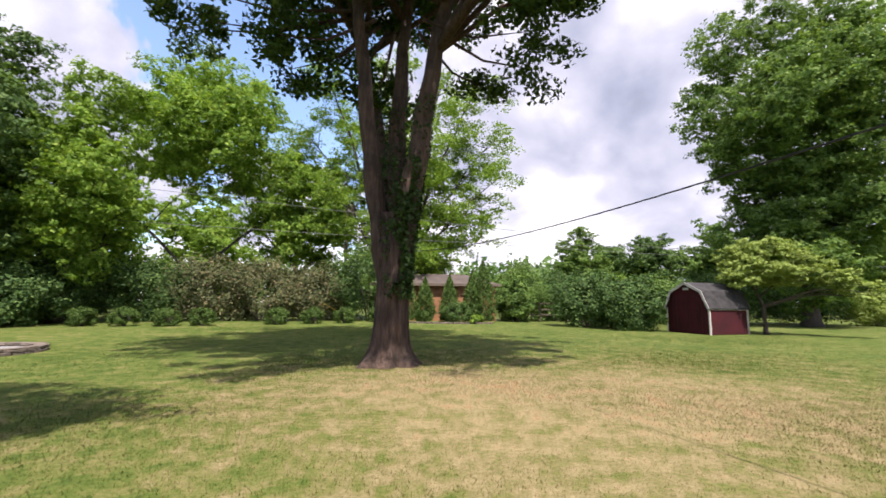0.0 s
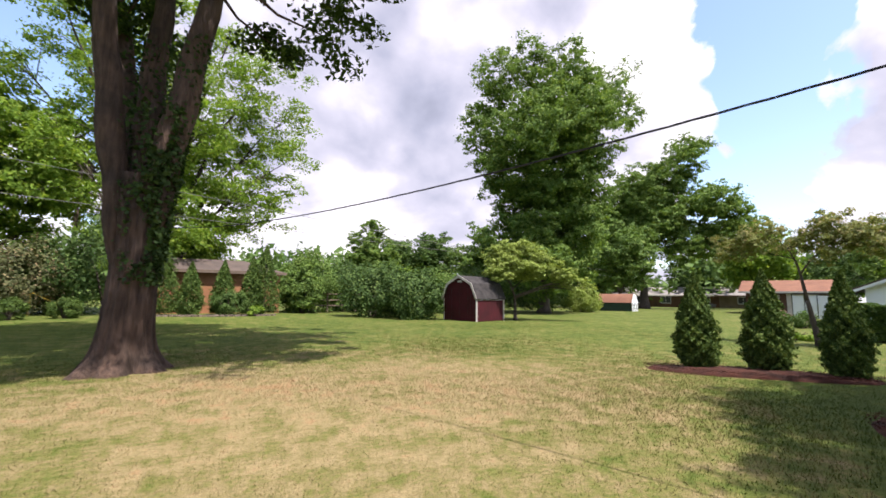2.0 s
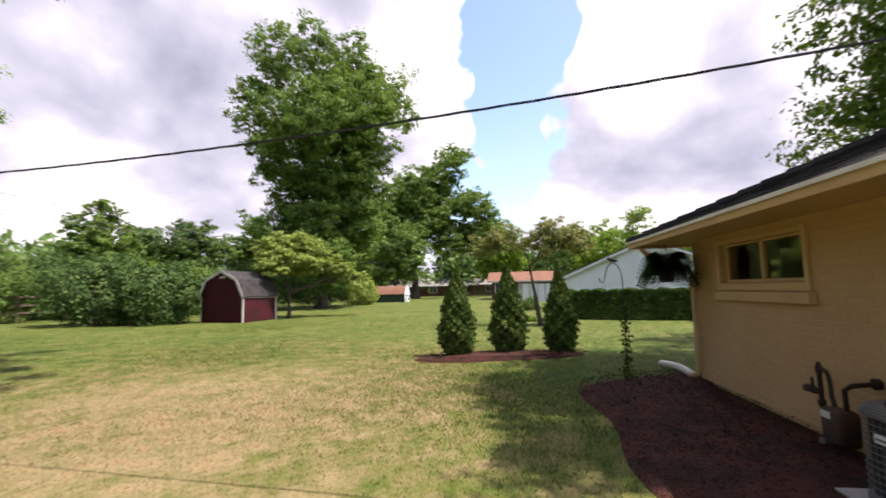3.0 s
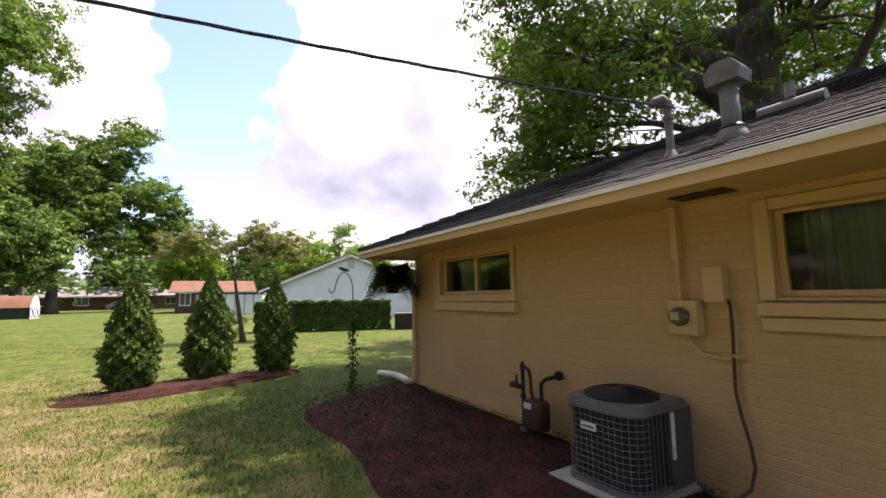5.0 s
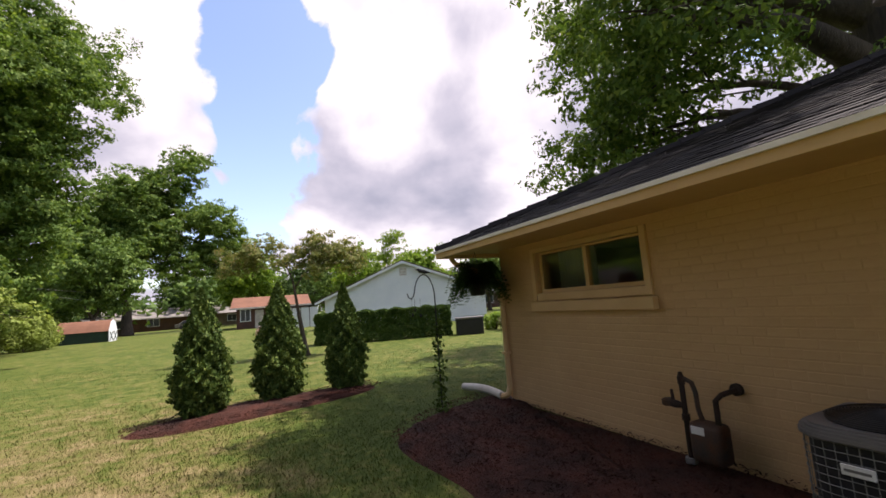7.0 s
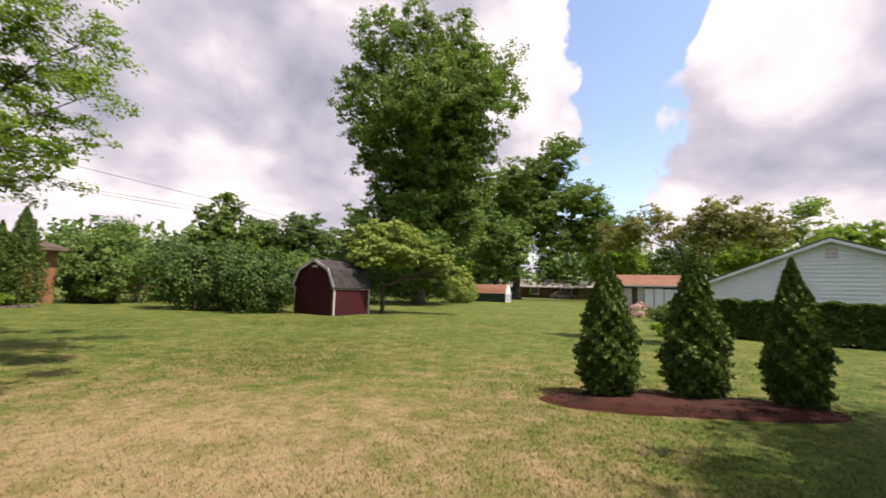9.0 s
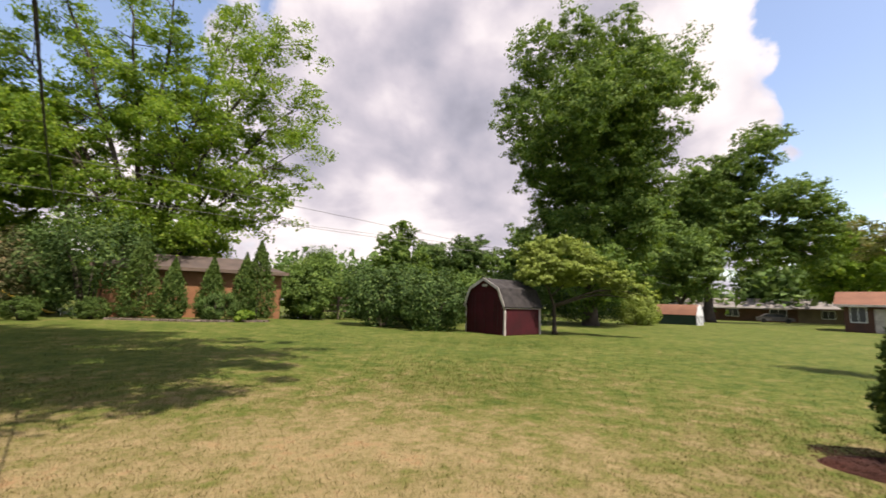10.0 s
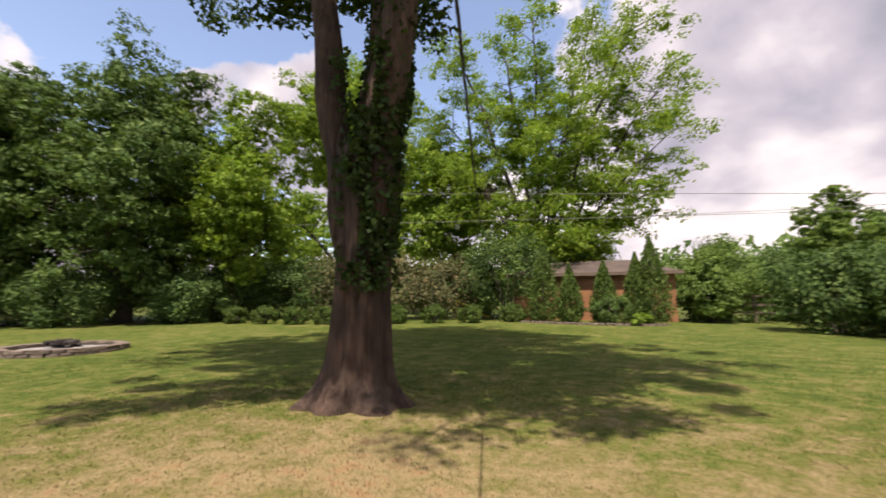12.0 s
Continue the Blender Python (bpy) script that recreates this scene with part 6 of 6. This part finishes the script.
def gable_house(place, rz, label, w, d, wall_h, rise, wall_mat, roof_mat, windows=(), doors=(), over=0.5, laps=False, hip=False, category="house"):
    """A low house: its front runs along local x from -w/2 to w/2 at y = 0, depth along +y, ridge along x, or along y where laps are shown on its gable."""
    top = thing("house", (*place, gz(*place)), label, category, "", rz)
    if laps:
        prof = [(-w / 2, -0.3), (w / 2, -0.3), (w / 2, wall_h), (0, wall_h + rise), (-w / 2, wall_h)]
        part("wall", prism(bmesh.new(), prof, "y", 0, d), M[wall_mat], top)
        bm = bmesh.new()
        step = 0.24
        k = 0
        z = 0.1
        while z < wall_h + rise - 0.1:
            half_w = w / 2 if z + step < wall_h else w / 2 * (1 - (z + step - wall_h) / rise)
            if half_w > 0.1:
                prism(bm, [(-0.055, z), (-0.002, z), (-0.002, z + step), (-0.006, z + step)], "x", -half_w, half_w)
            z += step
        part("siding", bm, M[wall_mat], top, "horizontal white lap siding")
        e = over
        s = rise / (w / 2)
        for sgn in (-1, 1):
            pr = [(0, wall_h + rise + 0.02), (sgn * (w / 2 + e), wall_h - e * s + 0.02), (sgn * (w / 2 + e), wall_h - e * s + 0.16), (0, wall_h + rise + 0.18)]
            part("roof", prism(bmesh.new(), pr, "y", -0.35, d + 0.35), M[roof_mat], top)
            part("rake_board", prism(bmesh.new(), [(x, z - 0.12 if i < 2 else z - 0.10) for i, (x, z) in enumerate(pr)], "y", -0.39, -0.352), M[wall_mat], top)
        part("gable_vent", boxed(-0.28, 0.28, -0.05, -0.03, wall_h + rise * 0.58, wall_h + rise * 0.58 + 0.6), M["white_trim"], top)
    else:
        part("wall", boxed(-w / 2, w / 2, 0, d, -0.3, wall_h), M[wall_mat], top)
        bm = bmesh.new()
        e = over
        inset = d / 2 + e if hip else 0.0
        v = [bm.verts.new(p) for p in ((-w / 2 - e, -e, wall_h), (w / 2 + e, -e, wall_h), (w / 2 + e, d + e, wall_h), (-w / 2 - e, d + e, wall_h), (-w / 2 - e + inset, d / 2, wall_h + rise), (w / 2 + e - inset, d / 2, wall_h + rise))]
        for f in ((0, 1, 5, 4), (1, 2, 5), (2, 3, 4, 5), (3, 0, 4), (3, 2, 1, 0)):
            bm.faces.new([v[i] for i in f])
        part("roof", bm, M[roof_mat], top)
        part("fascia", boxed(-w / 2 - e, w / 2 + e, -e - 0.03, -e - 0.002, wall_h - 0.14, wall_h + 0.04), M["wood_pole" if hip else "white_trim"], top)
    for x, z, ww, hh in windows:
        window_unit(top, x, -0.002, z, ww, hh, flip=-1)
    for x, ww, hh, mname in doors:
        dr = part("door", boxed(x - ww / 2, x + ww / 2, -0.05, -0.003, 0.02, hh, 0.01), M[mname], top)
        for k in range(4):
            part("panel", boxed(x - ww / 2 + 0.06, x + ww / 2 - 0.06, -0.065, -0.052, 0.08 + k * hh / 4.2, 0.03 + (k + 1) * hh / 4.2, 0.005), M[mname], dr)
    return top


# white house behind the hedge: gable towards the lawn
gable_house((35.6, 5.7), -92, "white sided house with a broad front gable behind the hedge", 12.6, 12, 2.35, 2.5, "siding", "grey_roof", laps=True, over=0.7)
# brick garage at the back
gable_house((-0.55, 30.9), 3, "small orange-brown brick garage with hipped shingle roof", 8.6, 4.0, 2.62, 0.85, "brick", "grey_roof", over=0.35, hip=True, category="garage")
# red brick house with an orange roof, and the long ranch houses
gable_house((50.2, 22.0), -68, "red brick house with orange-brown roof and white porch", 7.2, 8, 2.3, 1.3, "brick_dark", "orange_roof", windows=((-2.7, 0.9, 0.9, 1.2),), doors=((-1.3, 0.9, 2.0, "white_trim"), (0.9, 2.4, 2.1, "white_trim")), over=0.6)
gable_house((75.0, 51.0), -56, "long low ranch house with grey roof in the distance", 20, 8, 2.2, 1.6, "brick_dark", "pale_roof", windows=((-6, 0.8, 1.6, 1.2), (-1, 0.8, 1.6, 1.2), (5, 0.8, 2.0, 1.2)), over=0.7)
gable_house((82.0, 39.0), -62, "low tan house with grey hipped roof in the distance", 13, 8, 2.2, 1.7, "wood_pole", "pale_roof", windows=((-3, 0.8, 1.4, 1.1), (3, 0.8, 1.4, 1.1)), over=0.7, hip=True)
gable_house((72.0, -7.5), -98, "dark brick house with grey roof across the street", 13, 8, 2.3, 1.6, "brick_dark", "grey_roof", windows=((-3, 0.8, 1.6, 1.2), (3, 0.8, 1.6, 1.2)), over=0.6, hip=True)
gable_house((70.0, -20.5), -104, "pale house with wide garage across the street", 10, 8, 2.4, 1.3, "siding", "grey_roof", doors=((0, 4.6, 2.1, "white_trim"),), over=0.6)
# far yard shed with an orange roof and its white doors
sh = thing("garden_shed", (40.0, 34.6, gz(40.0, 34.6)), "low green shed with rounded orange-brown roof and white doors", "shed", "", -67)
part("wall", boxed(-1.8, 1.8, 0, 2.2, -0.1, 0.95), M["green_plastic"], sh)
bm = prism(bmesh.new(), [(-0.15 + 2.5 * i / 10, 0.95 + 1.0 * math.sin(math.pi * i / 10)) for i in range(11)], "x", -1.9, 1.9)
part("roof", bm, M["orange_roof"], sh)
part("door_frame", prism(bmesh.new(), [(-0.05, 0), (2.25, 0), (2.25, 1.0), (1.7, 1.75), (1.1, 1.95), (0.5, 1.75), (-0.05, 1.0)], "x", 1.905, 1.95), M["siding"], sh, "white barn-style doors")
for a, b in (((0.1, 0.1), (1.0, 0.9)), ((1.0, 0.1), (0.1, 0.9)), ((1.2, 0.1), (2.1, 0.9)), ((2.1, 0.1), (1.2, 0.9))):
    part("cross_brace", tubed([(1.97, a[0], a[1]), (1.97, b[0], b[1])], 0.03, 4), M["green_plastic"], sh)
# patio screens at the brick house
sc = thing("patio_screen", (43.5, 16.9, gz(43.5, 16.9)), "white slatted patio screen beside the brick house", "screen", "", -70)
for i in range(5):
    part("panel", boxed(-2.0 + i * 0.8, -1.25 + i * 0.8, 0, 0.05, 0, 1.9), M["siding"], sc)
    part("post", boxed(-2.06 + i * 0.8, -2.0 + i * 0.8, -0.02, 0.07, 0, 2.0), M["black"], sc)
part("rail", boxed(-2.06, 2.0, -0.1, 0.6, 2.0, 2.12), M["black"], sc)
# parked car far off
car = thing("car", (72.0, 44.0, gz(72, 44)), "grey car parked far off before the ranch house", "car", "", -56)
part("body", prism(bmesh.new(), [(-2.2, 0.3), (2.2, 0.3), (2.25, 0.7), (1.4, 0.85), (0.8, 1.35), (-1.0, 1.38), (-1.7, 0.9), (-2.25, 0.8)], "y", -0.85, 0.85), M["galv"], car)
part("side_glass", prism(bmesh.new(), [(1.2, 0.88), (0.75, 1.28), (-0.95, 1.3), (-1.5, 0.92)], "y", -0.87, 0.87), M["far_glass"], car)
for x in (-1.4, 1.4):
    for y in (-0.8, 0.8):
        part("wheel", tubed([(x, y - 0.1, 0.31), (x, y + 0.1, 0.31)], 0.31, 14), M["black"], car)
# street strip
bm = boxed(30, 52, -8.0, -4.2, -0.05, 0.03)
tagged(part("pavement", bm, M["asphalt"]), "pale concrete drive leading to the street", "pavement", kind="structure")

# wheeled bin by the hedge
bn = thing("deck_box", (21.6, 1.55, 0.0), "dark plastic storage bin with grey lid by the hedge", "storage bin", "", 92)
part("bin_body", boxed(-0.60, 0.60, -0.38, 0.38, 0.0, 0.70, 0.03), M["black"], bn)
part("lid", boxed(-0.63, 0.63, -0.41, 0.41, 0.705, 0.78, 0.02), M["ac_grey"], bn, "grey lid")
for x in (-0.4, 0.4):
    part("handle", boxed(x - 0.08, x + 0.08, -0.40, -0.382, 0.5, 0.55, 0.005), M["ac_grey"], bn)

# fire pit
pit = thing("fire_pit", (-13.4, 12.6, gz(-13.4, 12.6)), "round low stone fire pit with ash and charred logs", "fire pit")
part("ash_bed", lathe(bmesh.new(), [(1.25, -0.02), (1.25, 0.07), (0.7, 0.10), (0.05, 0.13)], 36), M["ash"], pit)
rr = random.Random(9)
me_stone = []
for v in range(3):
    bm = boxed(-0.13, 0.13, -0.16, 0.16, 0, 0.10, 0.018)
    for vert in bm.verts:
        vert.co += Vector((rr.uniform(-0.012, 0.012), rr.uniform(-0.012, 0.012), rr.uniform(-0.008, 0.008)))
    me = bpy.data.meshes.new("stone")
    bm.to_mesh(me)
    bm.free()
    me.materials.append(M["stone"])
    me_stone.append(me)
for row in range(2):
    for k in range(34):
        a = 2 * math.pi * (k + 0.5 * row) / 34
        s = new("stone", me_stone[(k + row) % 3])
        s.parent = pit
        s.matrix_local = pose((1.42 + rr.uniform(-0.02, 0.02)) * math.cos(a), (1.42 + rr.uniform(-0.02, 0.02)) * math.sin(a), -0.02 + 0.103 * row, 0, 0, math.degrees(a) + 90 + rr.uniform(-5, 5))
for i in range(7):
    a = i * 0.95
    part("log", tubed([(0.45 * math.cos(a) - 0.1, 0.45 * math.sin(a), 0.12 + 0.03 * i), (-0.3 * math.cos(a + 0.7), -0.35 * math.sin(a + 0.7), 0.20 + 0.02 * i)], [0.07, 0.055], 8), M["char"], pit)

# back fence, edging stones, slide
fn = thing("fence", (5.2, 33.0, gz(5, 33)), "weathered wooden rail fence half hidden by shrubs", "fence", "", 4)
for i in range(4):
    part("post", boxed(-0.06 + i * 2.2, 0.06 + i * 2.2, -0.06, 0.06, -0.1, 1.45, 0.01), M["wood_pole"], fn)
for z in (0.45, 0.85, 1.3):
    part("rail", boxed(-0.1, 6.8, -0.085, -0.062, z, z + 0.09, 0.005), M["wood_pole"], fn)
for i in range(26):
    s = new("edging_stone", me_stone[i % 3])
    t = i / 25
    x, y = -3.6 + 6.6 * t, 28.2 - 0.9 * math.sin(t * 2.6)
    s.matrix_world = pose(x, y, gz(x, y) - 0.02, 0, 0, 20 * i) @ Matrix.Diagonal((1.0, 0.9, 1.1, 1))
    tagged(s, "grey edging stone along the garden bed", "stone", "edging stones")
sl = thing("play_slide", (-7.6, 30.6, gz(-7.6, 30.6)), "small yellow plastic play slide behind the shrubs", "slide", "", 15)
part("chute", prism(bmesh.new(), [(-0.9, 1.15), (0.9, 0.15), (1.2, 0.12), (1.2, 0.18), (0.92, 0.22), (-0.9, 1.23)], "y", -0.22, 0.22), M["yellow"], sl)
for y in (-0.2, 0.2):
    part("leg", tubed([(-0.9, y, 0), (-0.85, y, 1.2)], 0.03, 8), M["yellow"], sl)


# ---- pieces last: shingles, bricks, grass ----
def shingles():
    rr = random.Random(5)
    slope = math.atan(PITCH)
    cs, sn = math.cos(slope), math.sin(slope)
    w, tall = 0.305, 0.145
    near, rest = [], []
    row = 0
    s = 0.0
    top_s = half / cs
    while s < top_s:
        x_lo, x_hi = -END + s * cs, LONG + END - s * cs
        x = x_lo - rr.uniform(0, w)
        while x < min(x_hi, 9.0):
            a, b = max(x, x_lo), min(x + w - 0.006, x_hi)
            if b - a > 0.03:
                (near if 3.4 < x < 7.0 and s < 2.6 else rest).append((a, b, s, rr.uniform(0, 0.006), rr.uniform(-0.008, 0.008)))
            x += w
        s += tall
        row += 1
    me = bpy.data.meshes.new("shingle")
    bm = bmesh.new()
    prism(bm, [(0, 0.0), (0, 0.013), (tall + 0.05, 0.004), (tall + 0.05, 0.0)], "x", -0.5, 0.5)
    bm.to_mesh(me)
    bm.free()
    me.materials.append(M["shingle"])
    turn = Matrix.Rotation(slope, 4, "X")
    for a, b, s, lift, dx in near[:300]:
        ob = new("shingle", me)
        ob.parent = roof
        ob.matrix_local = Matrix.Translation(((a + b) / 2, -OUT - 0.02 + (s + dx) * cs, EAVE + PITCH * -0.02 + (s + dx) * sn + 0.004 + lift * 0.6)) @ turn @ Matrix.Diagonal((b - a, 1, 1 + lift * 60, 1))
    bm_v, bm_f = [], []
    for a, b, s, lift, dx in rest + near[300:]:
        i = len(bm_v)
        s0 = s + dx
        for x in (a, b):
            for ds, h in ((0, 0.0), (0, 0.013 + lift), (tall + 0.05, 0.004), (tall + 0.05, 0.0)):
                bm_v.append((x, -OUT - 0.02 + (s0 + ds) * cs - h * sn, EAVE + PITCH * -0.02 + (s0 + ds) * sn + h * cs + 0.004))
        bm_f += [(i, i + 1, i + 5, i + 4), (i + 1, i + 2, i + 6, i + 5), (i, i + 3, i + 2, i + 1), (i + 4, i + 5, i + 6, i + 7)]
    me = bpy.data.meshes.new("shingle_courses")
    me.from_pydata(bm_v, [], bm_f)
    ob = link_mesh("shingle_courses", me, M["shingle_rest"], roof)
    tagged(ob, kind="stuff")
    bm = bmesh.new()
    for i in range(26):
        t = i / 26
        p = Vector((-END, -OUT, EAVE + 0.015)).lerp(Vector((-END + half, DEPTH / 2, ridge_z + 0.015)), t)
        q = Vector((-END, -OUT, EAVE + 0.015)).lerp(Vector((-END + half, DEPTH / 2, ridge_z + 0.015)), t + 1.15 / 26)
        tube(bm, [p + Vector((0, 0, 0.012)), q], [0.075, 0.06], 6)
    tagged(part("hip_caps", bm, M["shingle_rest"], roof), kind="stuff")


shingles()


def bricks():
    rr = random.Random(6)
    bw, bh, j = 0.203, 0.067, 0.010
    near, rest = [], []
    row = 0
    z = 0.02
    holes = [(W1[0] - 0.09, W1[1] + 0.12, 1.32, W1[3] + 0.07), (W2[0] - 0.12, W2[1] + 0.15, 1.26, W2[3] + 0.09)]
    while z + bh < WALL_TOP - 0.005:
        x = 0.004 - (0.106 if row % 2 else 0.0)
        while x < 9.0:
            a, b = max(x, 0.004), x + bw
            hit = [h for h in holes if a < h[1] and b > h[0] and z < h[3] and z + bh > h[2]]
            for h in hit:
                if a < h[0]:
                    b = h[0]
                elif b > h[1]:
                    a = h[1]
                else:
                    b = a
            if b - a > 0.03:
                (near if 2.75 < x < 5.25 and 0.55 < z < 2.15 else rest).append((a, b, z, rr.uniform(0, 0.0022)))
            x += bw + j
        z += bh + j
        row += 1
    rr.shuffle(near)
    me = bpy.data.meshes.new("brick")
    bm = bmesh.new()
    vs = [bm.verts.new(p) for p in ((-0.5, 0, 0), (0.5, 0, 0), (0.5, 0, 1), (-0.5, 0, 1), (-0.485, -0.0022, 0.06), (0.485, -0.0022, 0.06), (0.485, -0.0022, 0.94), (-0.485, -0.0022, 0.94))]
    for f in ((4, 5, 6, 7), (0, 1, 5, 4), (1, 2, 6, 5), (2, 3, 7, 6), (3, 0, 4, 7)):
        bm.faces.new([vs[i] for i in f])
    bm.to_mesh(me)
    bm.free()
    me.materials.append(M["brick_paint"])
    near.sort(key=lambda n: abs(n[0] - 4.3) + abs(n[2] - 1.4))
    for a, b, z, out in near[:300]:
        ob = new("brick", me)
        ob.parent = wall
        ob.matrix_local = Matrix.Translation(((a + b) / 2, -0.0005, z)) @ Matrix.Diagonal((b - a, 1 + out * 200, bh, 1))
    V, F = [], []
    for a, b, z, out in rest + near[300:]:
        i = len(V)
        y = -0.0022 - out * 0.4
        V += [(a, -0.0005, z), (b, -0.0005, z), (b, -0.0005, z + bh), (a, -0.0005, z + bh), (a + 0.003, y, z + 0.004), (b - 0.003, y, z + 0.004), (b - 0.003, y, z + bh - 0.004), (a + 0.003, y, z + bh - 0.004)]
        F += [(i + 4, i + 5, i + 6, i + 7), (i, i + 1, i + 5, i + 4), (i + 1, i + 2, i + 6, i + 5), (i + 2, i + 3, i + 7, i + 6), (i + 3, i, i + 4, i + 7)]
    me = bpy.data.meshes.new("brick_courses")
    me.from_pydata(V, [], F)
    tagged(link_mesh("brick_courses", me, M["brick_rest"], wall), kind="stuff")


bricks()


def grass(seed):
    """Short mown blades over the lawn that the walk passes, thinner farther off."""
    rng = np.random.default_rng(seed)
    out = []
    for (x0, x1, y0, y1, dens, size) in ((-8, 12, -0.5, 16, 1300, 0.030), (-15, 20, -1, 26, 160, 0.036)):
        n = int((x1 - x0) * (y1 - y0) * dens)
        x, y = rng.uniform(x0, x1, n), rng.uniform(y0, y1, n)
        t = np.clip((y - 8.0) / 24.0, 0, 1)
        z = 0.36 * t * t * (3 - 2 * t) * (1 - 0.5 * np.clip((x - 3.0) / 8.0, 0, 1))
        # beds stay bare
        px, py = x - HOUSE[0], y - HOUSE[1]
        c, s = math.cos(radians(HOUSE_RZ)), math.sin(radians(HOUSE_RZ))
        lx, ly = px * c + py * s, -px * s + py * c
        edge = 2.2 * (1 - np.exp(-np.maximum(0, lx + 0.72) * 1.9)) + 0.10 * np.sin(lx * 2.1) - 0.02 * lx
        bare = (lx > -0.7) & (ly > -edge)
        k = ((x - 8.35) * 2.45 + (y - 7.15) * -3.05) / (2.45 ** 2 + 3.05 ** 2)
        d = np.abs((x - 8.35) * 3.05 + (y - 7.15) * 2.45) / math.hypot(2.45, 3.05)
        bare |= (k > -0.02) & (k < 1.02) & (d < 0.62 * np.sin(math.pi * np.clip(0.08 + 0.84 * k, 0, 1)) ** 0.5)
        bare |= (x + 1.45) ** 2 + (y - 11.1) ** 2 < 0.5
        bare |= (x + 13.4) ** 2 + (y - 12.6) ** 2 < 2.3
        # the sward thins out gradually towards its edges
        rim = np.minimum(np.minimum(x - x0, x1 - x), np.minimum(y - y0, y1 - y)) / 5.0
        bare |= rng.uniform(0, 1, n) > np.clip(rim, 0, 1) ** 1.3
        x, y, z = x[~bare], y[~bare], z[~bare]
        n = len(x)
        a = rng.uniform(0, 2 * math.pi, n)
        h = size * rng.uniform(0.5, 1.25, n)
        w = size * 0.16 * rng.uniform(0.7, 1.3, n)
        base = np.stack((x, y, z - 0.012), 1)
        side = np.stack((np.cos(a) * w, np.sin(a) * w, np.zeros(n)), 1)
        tip = base + np.stack((rng.normal(0, 0.55, n) * h, rng.normal(0, 0.55, n) * h, h + 0.012), 1)
        out.append(np.stack((base - side, base + side, tip), 1))
    tagged(link_mesh("grass", quads_mesh("grass", np.concatenate(out), 3), M["blades"]), "short mown summer grass, green and straw-coloured", "grass", kind="stuff")


grass(3)
